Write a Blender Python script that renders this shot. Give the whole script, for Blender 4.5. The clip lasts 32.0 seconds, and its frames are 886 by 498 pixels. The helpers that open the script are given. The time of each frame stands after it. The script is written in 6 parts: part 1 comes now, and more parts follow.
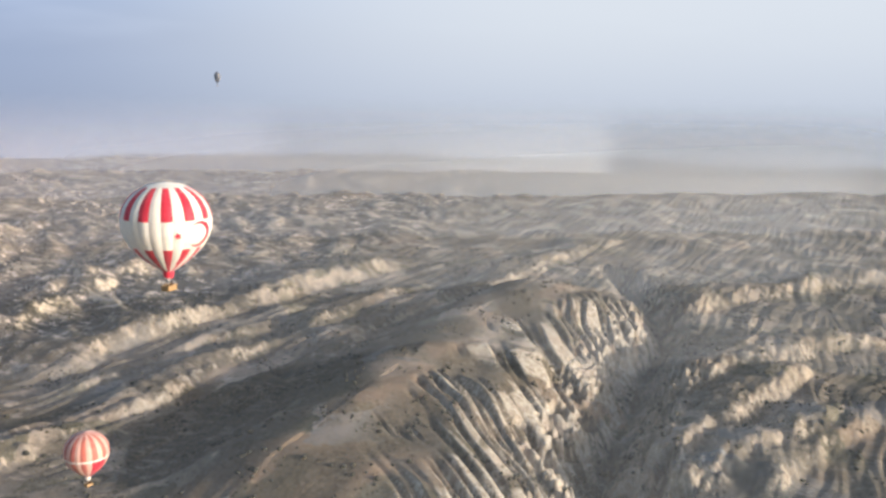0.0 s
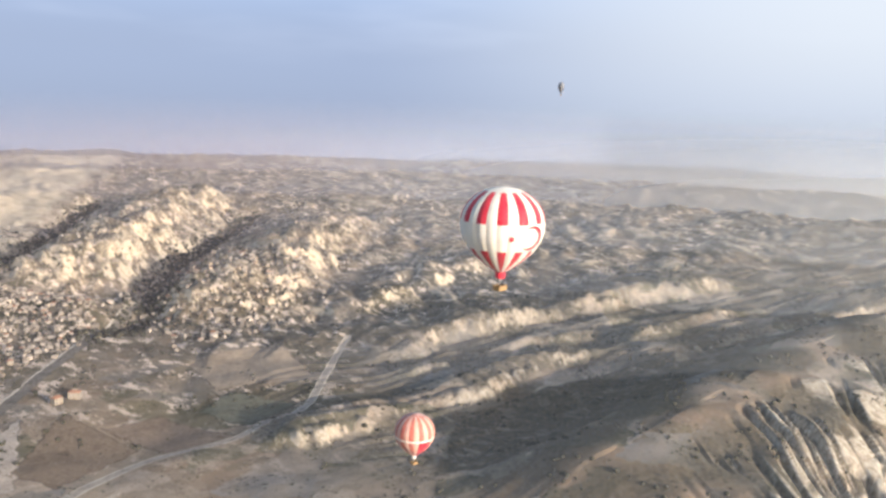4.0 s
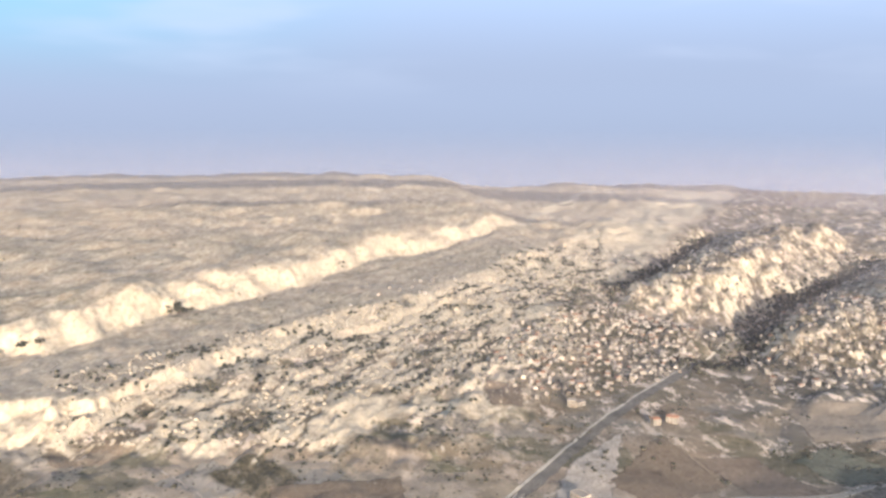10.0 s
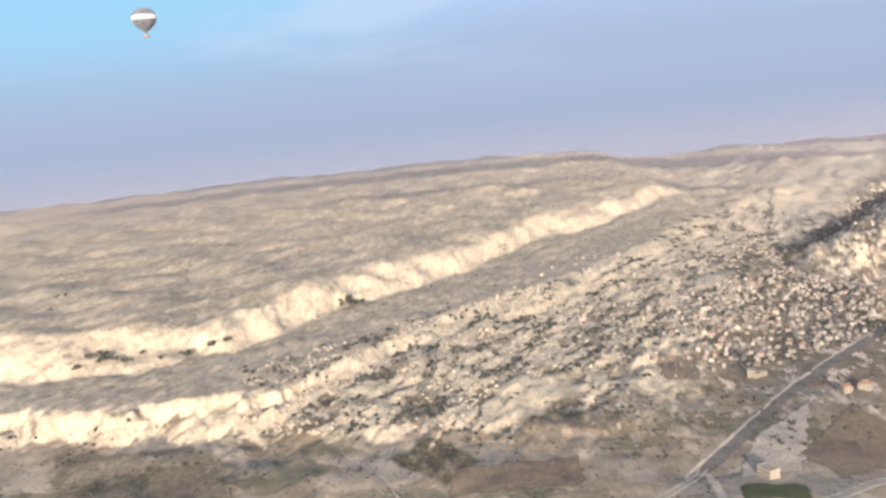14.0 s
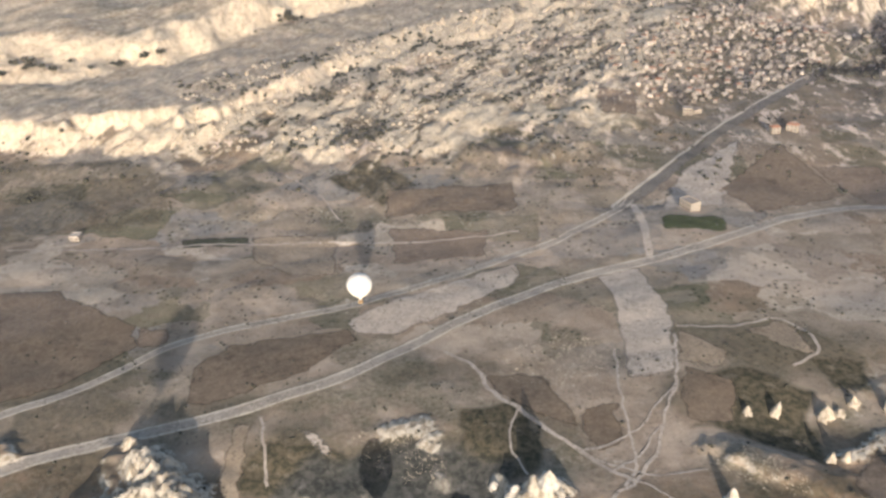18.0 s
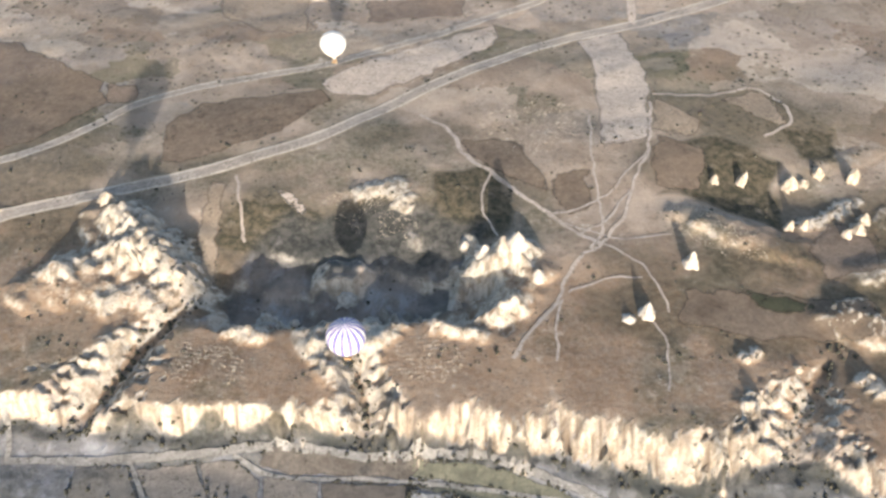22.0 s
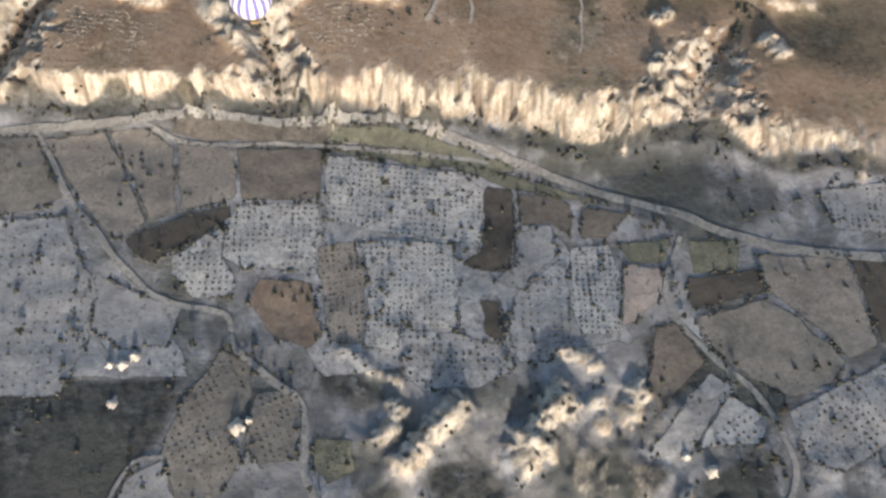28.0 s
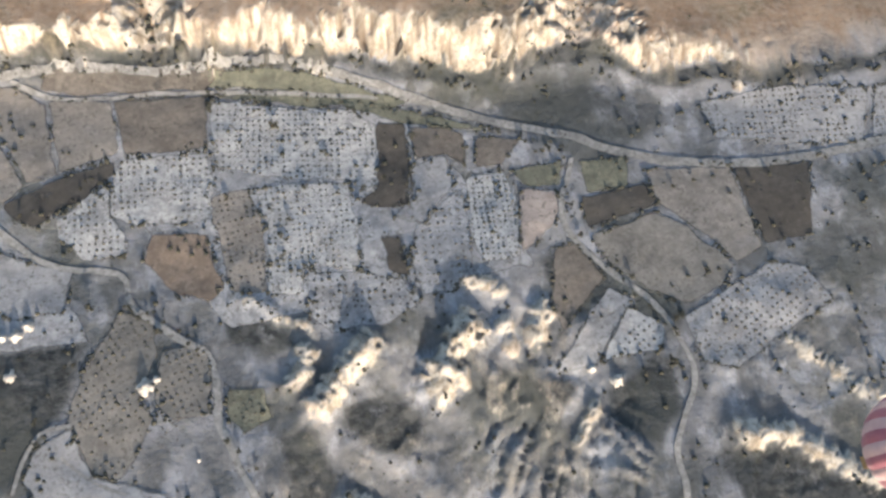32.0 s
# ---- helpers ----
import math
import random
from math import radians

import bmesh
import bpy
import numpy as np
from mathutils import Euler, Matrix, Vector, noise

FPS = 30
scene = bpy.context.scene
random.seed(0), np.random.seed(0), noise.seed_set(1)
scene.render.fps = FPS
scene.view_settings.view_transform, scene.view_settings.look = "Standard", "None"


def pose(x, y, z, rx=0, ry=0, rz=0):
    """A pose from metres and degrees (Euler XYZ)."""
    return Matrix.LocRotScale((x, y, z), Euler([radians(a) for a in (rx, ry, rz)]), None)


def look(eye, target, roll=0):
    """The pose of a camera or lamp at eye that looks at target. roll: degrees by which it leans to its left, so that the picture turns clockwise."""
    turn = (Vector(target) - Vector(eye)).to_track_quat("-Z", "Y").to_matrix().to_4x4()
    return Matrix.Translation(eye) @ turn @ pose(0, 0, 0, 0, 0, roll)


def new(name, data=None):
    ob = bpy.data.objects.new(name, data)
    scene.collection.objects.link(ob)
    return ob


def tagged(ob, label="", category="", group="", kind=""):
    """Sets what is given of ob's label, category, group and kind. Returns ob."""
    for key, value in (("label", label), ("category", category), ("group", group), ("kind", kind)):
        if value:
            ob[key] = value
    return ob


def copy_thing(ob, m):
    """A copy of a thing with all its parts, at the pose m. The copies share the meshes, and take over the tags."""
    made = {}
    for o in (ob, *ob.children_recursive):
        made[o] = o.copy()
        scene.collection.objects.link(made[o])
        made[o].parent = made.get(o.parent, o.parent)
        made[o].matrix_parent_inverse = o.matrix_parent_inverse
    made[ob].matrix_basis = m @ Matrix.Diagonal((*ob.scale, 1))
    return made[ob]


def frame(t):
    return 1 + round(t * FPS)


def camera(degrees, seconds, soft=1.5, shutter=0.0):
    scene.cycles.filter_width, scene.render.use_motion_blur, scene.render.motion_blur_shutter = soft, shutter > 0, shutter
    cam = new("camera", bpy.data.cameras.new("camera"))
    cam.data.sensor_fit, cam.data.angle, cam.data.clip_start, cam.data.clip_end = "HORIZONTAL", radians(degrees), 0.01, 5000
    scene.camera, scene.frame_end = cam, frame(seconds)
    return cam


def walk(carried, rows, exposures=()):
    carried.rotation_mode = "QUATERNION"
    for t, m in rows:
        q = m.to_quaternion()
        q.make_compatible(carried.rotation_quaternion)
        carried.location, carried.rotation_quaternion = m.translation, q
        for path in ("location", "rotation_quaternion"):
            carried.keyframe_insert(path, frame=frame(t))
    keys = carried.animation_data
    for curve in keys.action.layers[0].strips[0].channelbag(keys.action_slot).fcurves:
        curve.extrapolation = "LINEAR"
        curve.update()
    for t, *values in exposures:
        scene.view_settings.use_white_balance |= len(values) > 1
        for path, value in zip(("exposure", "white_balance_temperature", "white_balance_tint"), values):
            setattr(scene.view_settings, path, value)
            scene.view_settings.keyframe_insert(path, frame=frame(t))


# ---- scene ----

# ---------------- camera ----------------
cam = camera(53.43, 32.0, soft=2.8)
PATH = [
    (0.0, 0, 0, 300, 80.00, -0.85, -66.15),
    (0.5, 0, 0, 300, 79.86, -0.97, -62.80),
    (1.0, 0, 0, 300, 80.02, -1.37, -60.31),
    (1.5, 0, 0, 300, 80.23, -1.16, -57.86),
    (2.0, 0, 0, 300, 79.87, -1.28, -54.96),
    (2.5, 0, 0, 300, 80.26, -0.98, -52.33),
    (3.0, 0, 0, 300, 80.72, -0.87, -48.57),
    (3.5, 0, 0, 300, 80.55, -1.41, -46.64),
    (5.5, 0, 0, 300, 80.23, -0.70, -34.66),
    (6.0, 0, 0, 300, 80.90, -0.24, -31.02),
    (6.5, 0, 0, 300, 80.52, -0.23, -27.20),
    (7.0, 0, 0, 300, 80.09, -0.18, -22.86),
    (7.5, 0, 0, 300, 80.56, 0.25, -20.03),
    (8.0, 0, 0, 300, 81.11, 0.77, -16.29),
    (8.5, 0, 0, 300, 80.72, 0.05, -12.78),
    (9.0, 0, 0, 300, 82.03, 0.17, -9.37),
    (9.5, 0, 0, 300, 81.90, -0.74, -8.18),
    (10.0, 0, 0, 300, 81.84, -0.33, -6.17),
    (10.5, 0, 0, 300, 82.37, 0.23, -4.69),
    (11.0, 0, 0, 300, 83.10, 2.11, -2.52),
    (11.5, 0, 0, 300, 83.44, 2.35, -1.32),
    (12.0, 0, 0, 300, 83.56, 3.36, 0.07),
    (12.5, 0, 0, 300, 83.49, 4.17, 1.37),
    (13.0, 0, 0, 300, 82.37, 5.09, 2.30),
    (13.5, 0, 0, 300, 81.98, 5.63, 2.98),
    (14.0, 0, 0, 300, 81.06, 5.48, 3.50),
    (14.5, 0, 0, 300, 76.93, 5.29, 4.02),
    (16.5, 0, 0, 300, 72.03, 2.85, 1.61),
    (17.0, 0, 0, 300, 69.43, 1.75, 1.34),
    (17.5, 0, 0, 300, 66.66, 1.48, 0.75),
    (18.0, 0, 0, 300, 63.11, 1.96, 0.59),
    (18.5, 0, 0, 300, 61.14, 1.09, 1.04),
    (19.0, 0, 0, 300, 58.46, 0.52, 1.06),
    (19.5, 0, 0, 300, 56.46, 0.69, 1.64),
    (20.0, 0, 0, 300, 54.22, 0.09, 1.40),
    (20.5, 0, 0, 300, 52.16, -0.04, 1.17),
    (21.0, 0, 0, 300, 50.61, -0.06, 1.06),
    (21.5, 0, 0, 300, 49.51, -0.54, 0.38),
    (22.0, 0, 0, 300, 47.78, -0.01, -0.04),
    (22.5, 0, 0, 300, 45.64, -0.06, -0.70),
    (23.0, 0, 0, 300, 43.77, 0.15, -0.68),
    (23.5, 0, 0, 300, 41.86, 0.49, -0.80),
    (24.0, 0, 0, 300, 40.41, 0.39, -1.39),
    (24.5, 0, 0, 300, 38.52, 0.55, -0.38),
    (25.0, 0, 0, 300, 34.36, 0.10, -0.14),
    (25.5, 0, 0, 300, 32.67, -0.67, -1.04),
    (27.5, 0, 0, 300, 28.77, -3.82, -2.28),
    (28.0, 0, 0, 300, 26.31, -3.98, -4.01),
    (28.5, 0, 0, 300, 23.79, -4.15, -6.17),
    (29.0, 0, 0, 300, 23.07, -4.45, -7.14),
    (29.5, 0, 0, 300, 21.36, -4.00, -8.18),
    (30.0, 0, 0, 300, 20.08, -5.46, -8.80),
    (30.5, 0, 0, 300, 20.67, -5.80, -10.24),
    (31.0, 0, 0, 300, 21.04, -6.88, -10.88),
    (31.5, 0, 0, 300, 21.83, -8.07, -11.61),
    (32.0, 0, 0, 300, 22.88, -7.87, -11.25),
]
walk(cam, [(t, pose(*r)) for t, *r in PATH], [(0.0, 0.38), (1.2, 0.5), (4.0, 0.58), (7.0, 0.72), (9.5, 0.76), (12.0, 0.75), (14.0, 0.62), (17.0, 0.58), (18.0, 0.47), (19.0, 0.76), (20.0, 0.88), (21.0, 1.0), (23.0, 0.82), (24.0, 0.72), (25.0, 0.44), (28.0, 0.54), (29.5, 0.64), (30.5, 0.80), (31.2, 1.05), (32.0, 0.96)])

# ---------------- world and sun ----------------
SUN_EL, SUN_AZ = 11.5, 176.0        # degrees; azimuth clockwise from +y
world = bpy.data.worlds.new("world")
scene.world = world
world.use_nodes = True
wt = world.node_tree
sky = wt.nodes.new("ShaderNodeTexSky")
sky.sky_type, sky.sun_disc = "NISHITA", False
sky.sun_elevation, sky.sun_rotation = radians(SUN_EL), radians(SUN_AZ)
sky.dust_density = 2.0
wt.nodes["Background"].inputs["Strength"].default_value = 0.15
wt.links.new(sky.outputs[0], wt.nodes["Background"].inputs["Color"])
sun = new("sun", bpy.data.lights.new("sun", "SUN"))
sun.data.energy, sun.data.angle, sun.data.color = 4.3, radians(0.6), (1.0, 0.895, 0.785)
to_sun = Vector((math.sin(radians(SUN_AZ)) * math.cos(radians(SUN_EL)), math.cos(radians(SUN_AZ)) * math.cos(radians(SUN_EL)), math.sin(radians(SUN_EL))))
sun.matrix_world = look(to_sun * 2000, (0, 0, 0))

# ---------------- materials ----------------
class Nodes:
    """A small node writer for one material."""
    def __init__(self, name, rough=0.95):
        self.m = bpy.data.materials.new(name)
        self.m.use_nodes = True
        self.t = self.m.node_tree
        self.b = self.t.nodes["Principled BSDF"]
        self.b.inputs["Roughness"].default_value = rough
        self.b.inputs["Specular IOR Level"].default_value = 0.15
        self.pos = self.t.nodes.new("ShaderNodeNewGeometry").outputs["Position"]

    def put(self, socket, value):
        if hasattr(value, "is_linked"):
            self.t.links.new(value, socket)
        else:
            socket.default_value = (*value, 1) if isinstance(value, tuple) and len(value) == 3 and socket.type == "RGBA" else value

    def noise(self, size, detail=4.0, rough=0.6, vec=None, dist=0.0):
        n = self.t.nodes.new("ShaderNodeTexNoise")
        n.inputs["Scale"].default_value = 1.0 / size
        n.inputs["Detail"].default_value, n.inputs["Roughness"].default_value = detail, rough
        n.inputs["Distortion"].default_value = dist
        self.put(n.inputs["Vector"], vec or self.pos)
        return n.outputs["Fac"]

    def cells(self, size, vec=None, rand=1.0):
        n = self.t.nodes.new("ShaderNodeTexVoronoi")
        n.inputs["Scale"].default_value = 1.0 / size
        n.inputs["Randomness"].default_value = rand
        self.put(n.inputs["Vector"], vec or self.pos)
        return n.outputs["Distance"]

    def plots(self, size, wobble):
        """A random number for each patch of a mosaic with wandering borders."""
        push = self.t.nodes.new("ShaderNodeTexNoise")
        push.inputs["Scale"].default_value, push.inputs["Detail"].default_value = 2.5 / size, 4.0
        self.put(push.inputs["Vector"], self.pos)
        add = self.t.nodes.new("ShaderNodeVectorMath")
        add.operation = "MULTIPLY_ADD"
        self.put(add.inputs[0], push.outputs["Color"])
        add.inputs[1].default_value = (wobble, wobble, 0)
        self.put(add.inputs[2], self.stretch(1, 1.7, 0, 20))
        n = self.t.nodes.new("ShaderNodeTexVoronoi")
        n.inputs["Scale"].default_value = 1.0 / size
        self.put(n.inputs["Vector"], add.outputs[0])
        s = self.t.nodes.new("ShaderNodeSeparateColor")
        self.put(s.inputs[0], n.outputs["Color"])
        return s.outputs[0], s.outputs[1]

    def stretch(self, sx, sy, sz, turn=0.0):
        n = self.t.nodes.new("ShaderNodeMapping")
        n.inputs["Scale"].default_value = (sx, sy, sz)
        n.inputs["Rotation"].default_value = (0, 0, radians(turn))
        self.put(n.inputs["Vector"], self.pos)
        return n.outputs["Vector"]

    def step(self, v, lo, hi, a=0.0, b=1.0):
        n = self.t.nodes.new("ShaderNodeMapRange")
        n.interpolation_type = "SMOOTHSTEP"
        for k, w in (("From Min", lo), ("From Max", hi), ("To Min", a), ("To Max", b)):
            n.inputs[k].default_value = w
        self.put(n.inputs["Value"], v)
        return n.outputs["Result"]

    def math(self, op, a, b):
        n = self.t.nodes.new("ShaderNodeMath")
        n.operation = op
        self.put(n.inputs[0], a), self.put(n.inputs[1], b)
        return n.outputs[0]

    def mix(self, fac, a, b):
        n = self.t.nodes.new("ShaderNodeMix")
        n.data_type = "RGBA"
        self.put(n.inputs["Factor"], fac), self.put(n.inputs["A"], a), self.put(n.inputs["B"], b)
        return n.outputs["Result"]

    def attr(self, name):
        n = self.t.nodes.new("ShaderNodeAttribute")
        n.attribute_name = name
        return n.outputs["Fac"]

    def chance(self):
        return self.t.nodes.new("ShaderNodeObjectInfo").outputs["Random"]

    def island(self):
        return self.t.nodes.new("ShaderNodeNewGeometry").outputs["Random Per Island"]

    def bump(self, h, strength, distance):
        n = self.t.nodes.new("ShaderNodeBump")
        n.inputs["Strength"].default_value, n.inputs["Distance"].default_value = strength, distance
        self.put(n.inputs["Height"], h)
        self.put(self.b.inputs["Normal"], n.outputs["Normal"])

    def done(self, colour):
        self.put(self.b.inputs["Base Color"], colour)
        return self.m


def ground_material():
    n = Nodes("dry_steppe_and_tuff")
    rock, tone, scrub = n.attr("rock"), n.attr("tone"), n.attr("scrub")
    big, mid, fine = n.noise(140, 5), n.noise(22, 6, 0.65), n.noise(3.0, 5, 0.7)
    dry = n.mix(n.step(mid, 0.35, 0.68), (0.285, 0.225, 0.178), (0.48, 0.392, 0.318))
    # blue-grey valley soil: the valley's shade is put into this colour
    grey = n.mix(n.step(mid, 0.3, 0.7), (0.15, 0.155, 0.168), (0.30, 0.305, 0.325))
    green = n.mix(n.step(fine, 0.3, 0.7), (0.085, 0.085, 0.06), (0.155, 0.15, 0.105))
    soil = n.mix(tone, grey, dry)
    soil = n.mix(n.attr("warm"), soil, n.mix(n.step(mid, 0.3, 0.7), (0.225, 0.15, 0.10), (0.385, 0.275, 0.19)))
    soil = n.mix(n.step(n.noise(60, 5, 0.6), 0.5, 0.66, 0.0, 0.75), soil, green)
    soil = n.mix(n.math("MULTIPLY", tone, n.step(big, 0.45, 0.7, 0.0, 0.45)), soil, (0.30, 0.235, 0.18))
    soil = n.mix(n.step(fine, 0.35, 0.75, 0.0, 0.55), soil, n.mix(tone, (0.26, 0.255, 0.25), (0.38, 0.325, 0.265)))
    one, two = n.plots(62, 60)
    plot = n.mix(n.step(one, 0.30, 0.34), (0.115, 0.118, 0.078), (0.25, 0.19, 0.14))
    plot = n.mix(n.step(one, 0.55, 0.59), plot, (0.50, 0.43, 0.36))
    plot = n.mix(n.step(one, 0.78, 0.82), plot, (0.26, 0.25, 0.24))
    small, other = n.plots(19, 26)
    plot = n.mix(n.step(small, 0.55, 0.62, 0.0, 0.45), plot, n.mix(other, (0.12, 0.105, 0.075), (0.40, 0.345, 0.28)))
    some = n.math("MULTIPLY", n.step(two, 0.15, 0.7, 0.25, 0.9), n.step(scrub, 0.3, 0.8))
    soil = n.mix(n.math("MULTIPLY", some, n.step(fine, 0.25, 0.6, 0.65, 1.0)), soil, plot)
    soil = n.mix(n.math("MULTIPLY", n.attr("fleck"), 0.55), soil, n.mix(n.step(mid, 0.35, 0.65), (0.105, 0.088, 0.062), (0.24, 0.185, 0.13)))
    chalk = n.math("MULTIPLY", n.step(n.noise(5.5, 5, 0.75), 0.56, 0.66), n.step(n.noise(48, 4, 0.65), 0.5, 0.62, 0.0, 0.75))
    soil = n.mix(n.math("MULTIPLY", chalk, tone), soil, (0.56, 0.50, 0.43))
    weeds = n.math("MULTIPLY", n.step(n.noise(1.7, 5, 0.75), 0.52, 0.66), n.step(n.noise(13, 5, 0.7), 0.44, 0.6, 0.1, 0.7))
    soil = n.mix(weeds, soil, (0.085, 0.08, 0.06))
    # dark grass colour, which also paints shade on slopes and in the hollow
    turf_and_shade = n.math("MULTIPLY", n.attr("grass"), n.step(n.noise(11, 6, 0.7), 0.25, 0.46))
    soil = n.mix(turf_and_shade, soil, n.mix(n.step(n.noise(4, 5, 0.7), 0.35, 0.65), n.mix(tone, (0.038, 0.041, 0.043), (0.05, 0.05, 0.036)), n.mix(tone, (0.095, 0.098, 0.097), (0.15, 0.125, 0.087))))
    # pale blue-grey blotches, part of the same painted shade
    blue_blotch = n.math("MULTIPLY", n.math("SUBTRACT", 1.0, tone), n.step(n.noise(9, 6, 0.72, n.stretch(1, 0.6, 1)), 0.50, 0.62, 0.0, 0.6))
    soil = n.mix(n.math("MULTIPLY", blue_blotch, n.math("SUBTRACT", 1.0, turf_and_shade)), soil, (0.42, 0.43, 0.46))
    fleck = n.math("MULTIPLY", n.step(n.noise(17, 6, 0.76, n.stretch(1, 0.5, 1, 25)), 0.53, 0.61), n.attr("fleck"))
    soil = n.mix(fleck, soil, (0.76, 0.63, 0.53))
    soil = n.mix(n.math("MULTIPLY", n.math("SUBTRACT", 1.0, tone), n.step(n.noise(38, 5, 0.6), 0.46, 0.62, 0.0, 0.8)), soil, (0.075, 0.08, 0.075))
    dots = n.step(n.cells(5.5), 0.16, 0.30, 1.0, 0.0)
    soil = n.mix(n.math("MULTIPLY", n.math("MULTIPLY", dots, scrub), n.step(n.noise(30, 3), 0.42, 0.6)), soil, (0.055, 0.055, 0.035))
    band = n.noise(4.0, 5, 0.65, n.stretch(1.0, 0.7, 0.16))
    tuff = n.mix(n.step(band, 0.34, 0.6), (0.28, 0.237, 0.188), (0.57, 0.52, 0.445))
    tuff = n.mix(n.step(n.noise(45, 4), 0.5, 0.7, 0.0, 0.6), tuff, (0.52, 0.41, 0.33))
    tuff = n.mix(n.step(n.noise(2.2, 5, 0.75), 0.50, 0.66, 0.0, 0.75), tuff, (0.23, 0.19, 0.14))
    tuff = n.mix(n.math("MULTIPLY", n.attr("fleck"), 0.7), tuff, (0.80, 0.665, 0.495))
    tuff = n.mix(n.math("MULTIPLY", n.attr("fleck"), n.step(n.noise(9, 6, 0.75), 0.48, 0.64, 0.0, 0.85)), tuff, (0.33, 0.265, 0.20))
    edge = n.math("ADD", rock, n.math("MULTIPLY", n.math("SUBTRACT", n.noise(6, 5, 0.7), 0.5), 0.9))
    n.bump(n.math("ADD", n.noise(2.6, 5, 0.7), n.math("MULTIPLY", n.noise(6, 4, 0.65, n.stretch(1, 1, 0.3)), n.math("MULTIPLY", rock, 1.6))), 0.75, 0.8)
    # groove mixes dark brown into the clefts, imitating shade between the flutes
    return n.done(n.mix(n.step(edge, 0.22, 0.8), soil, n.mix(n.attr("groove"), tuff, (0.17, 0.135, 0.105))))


def earth(name, a, b, size=3.0, rows=0.0, turn=0.0):
    """Tilled or trodden earth; rows: the spacing of plough lines."""
    n = Nodes(name)
    c = n.mix(n.step(n.noise(size, 5, 0.65), 0.32, 0.68), a, b)
    c = n.mix(n.step(n.noise(size * 7, 4), 0.42, 0.68, 0.0, 0.55), c, tuple(0.72 * v for v in a))
    c = n.mix(n.math("MULTIPLY", n.chance(), 0.35), c, tuple(0.5 * (u + v) * 1.1 for u, v in zip(a, b)))
    tufts = n.math("MULTIPLY", n.step(n.noise(1.6, 5, 0.75), 0.50, 0.62), n.step(n.noise(8, 5, 0.7), 0.40, 0.62, 0.12, 0.75))
    c = n.mix(tufts, c, (0.075, 0.07, 0.058))
    c = n.mix(n.step(n.noise(2.6, 4, 0.7), 0.56, 0.68, 0.0, 0.4), c, tuple(1.3 * v for v in b))
    h = n.noise(1.2, 4, 0.6)
    if rows:
        w = n.t.nodes.new("ShaderNodeTexWave")
        w.inputs["Scale"].default_value = 0.314 / rows
        w.inputs["Distortion"].default_value, w.inputs["Detail"].default_value = 2.0, 2.0
        n.put(w.inputs["Vector"], n.stretch(1, 1, 1, turn))
        c = n.mix(n.math("MULTIPLY", w.outputs["Fac"], 0.35), c, tuple(0.6 * v for v in a))
        h = n.math("ADD", h, w.outputs["Fac"])
    n.bump(h, 0.5, 0.4)
    rag = n.math("ADD", n.attr("edge"), n.math("MULTIPLY", n.math("SUBTRACT", n.noise(9, 6, 0.68), 0.5), 4.5))
    n.put(n.b.inputs["Alpha"], n.math("MULTIPLY", n.step(rag, -0.1, 1.0), n.step(n.noise(16, 5, 0.65), 0.28, 0.5, 0.7, 1.0)))
    return n.done(c)


def tuff_material(name, a=(0.50, 0.42, 0.31), b=(0.76, 0.69, 0.57)):
    n = Nodes(name)
    c = n.mix(n.step(n.noise(2.0, 5, 0.65, n.stretch(1, 1, 0.35)), 0.3, 0.7), a, b)
    c = n.mix(n.step(n.noise(5, 4), 0.55, 0.7, 0.0, 0.6), c, (0.36, 0.29, 0.21))
    n.bump(n.noise(1.4, 5, 0.7), 0.7, 0.6)
    return n.done(c)


def leaf_material(name, a, b):
    n = Nodes(name, 0.8)
    return n.done(n.mix(n.island(), n.mix(n.chance(), a, b), n.mix(n.step(n.noise(0.7), 0.3, 0.7), a, b)))


def plain(name, a, b, size=1.0, rough=0.8):
    n = Nodes(name, rough)
    return n.done(n.mix(n.step(n.noise(size, 4), 0.3, 0.7), a, b))


def wall_material(name, a, b):
    n = Nodes(name, 0.9)
    c = n.mix(n.chance(), a, b)
    c = n.mix(n.step(n.noise(1.6, 5, 0.7), 0.5, 0.75, 0.0, 0.5), c, tuple(0.6 * v for v in a))
    return n.done(c)


def fabric(name, a, b):
    n = Nodes(name, 0.55)
    n.b.inputs["Specular IOR Level"].default_value = 0.3
    n.b.inputs["Sheen Weight"].default_value = 0.2
    n.bump(n.noise(1.2, 3, 0.5), 0.25, 0.15)
    return n.done(n.mix(n.step(n.noise(2.5, 4), 0.3, 0.7), a, b))


GROUND = ground_material()
PALE = earth("pale_dust", (0.45, 0.385, 0.33), (0.59, 0.515, 0.45))
TRACK = earth("trodden_dirt", (0.24, 0.235, 0.225), (0.37, 0.36, 0.345), 2.0)
VERGE = earth("sandy_verge", (0.52, 0.46, 0.39), (0.68, 0.61, 0.52), 2.0)
ASPHALT = earth("worn_asphalt", (0.17, 0.155, 0.14), (0.24, 0.22, 0.20), 2.0)
DUST = earth("dusty_tarmac", (0.33, 0.295, 0.26), (0.44, 0.395, 0.35), 2.0)
TAN = earth("tan_stubble", (0.22, 0.20, 0.18), (0.30, 0.275, 0.25), 4.0)
BROWN = earth("brown_ploughland", (0.135, 0.120, 0.106), (0.21, 0.187, 0.166), 3.0)
RUST = earth("rust_fallow", (0.20, 0.155, 0.12), (0.28, 0.22, 0.175), 4.0)
DARK = earth("dark_ploughland", (0.072, 0.066, 0.060), (0.115, 0.104, 0.092), 3.0)
PINK = earth("pinkish_fallow", (0.32, 0.275, 0.25), (0.42, 0.365, 0.335), 4.0)
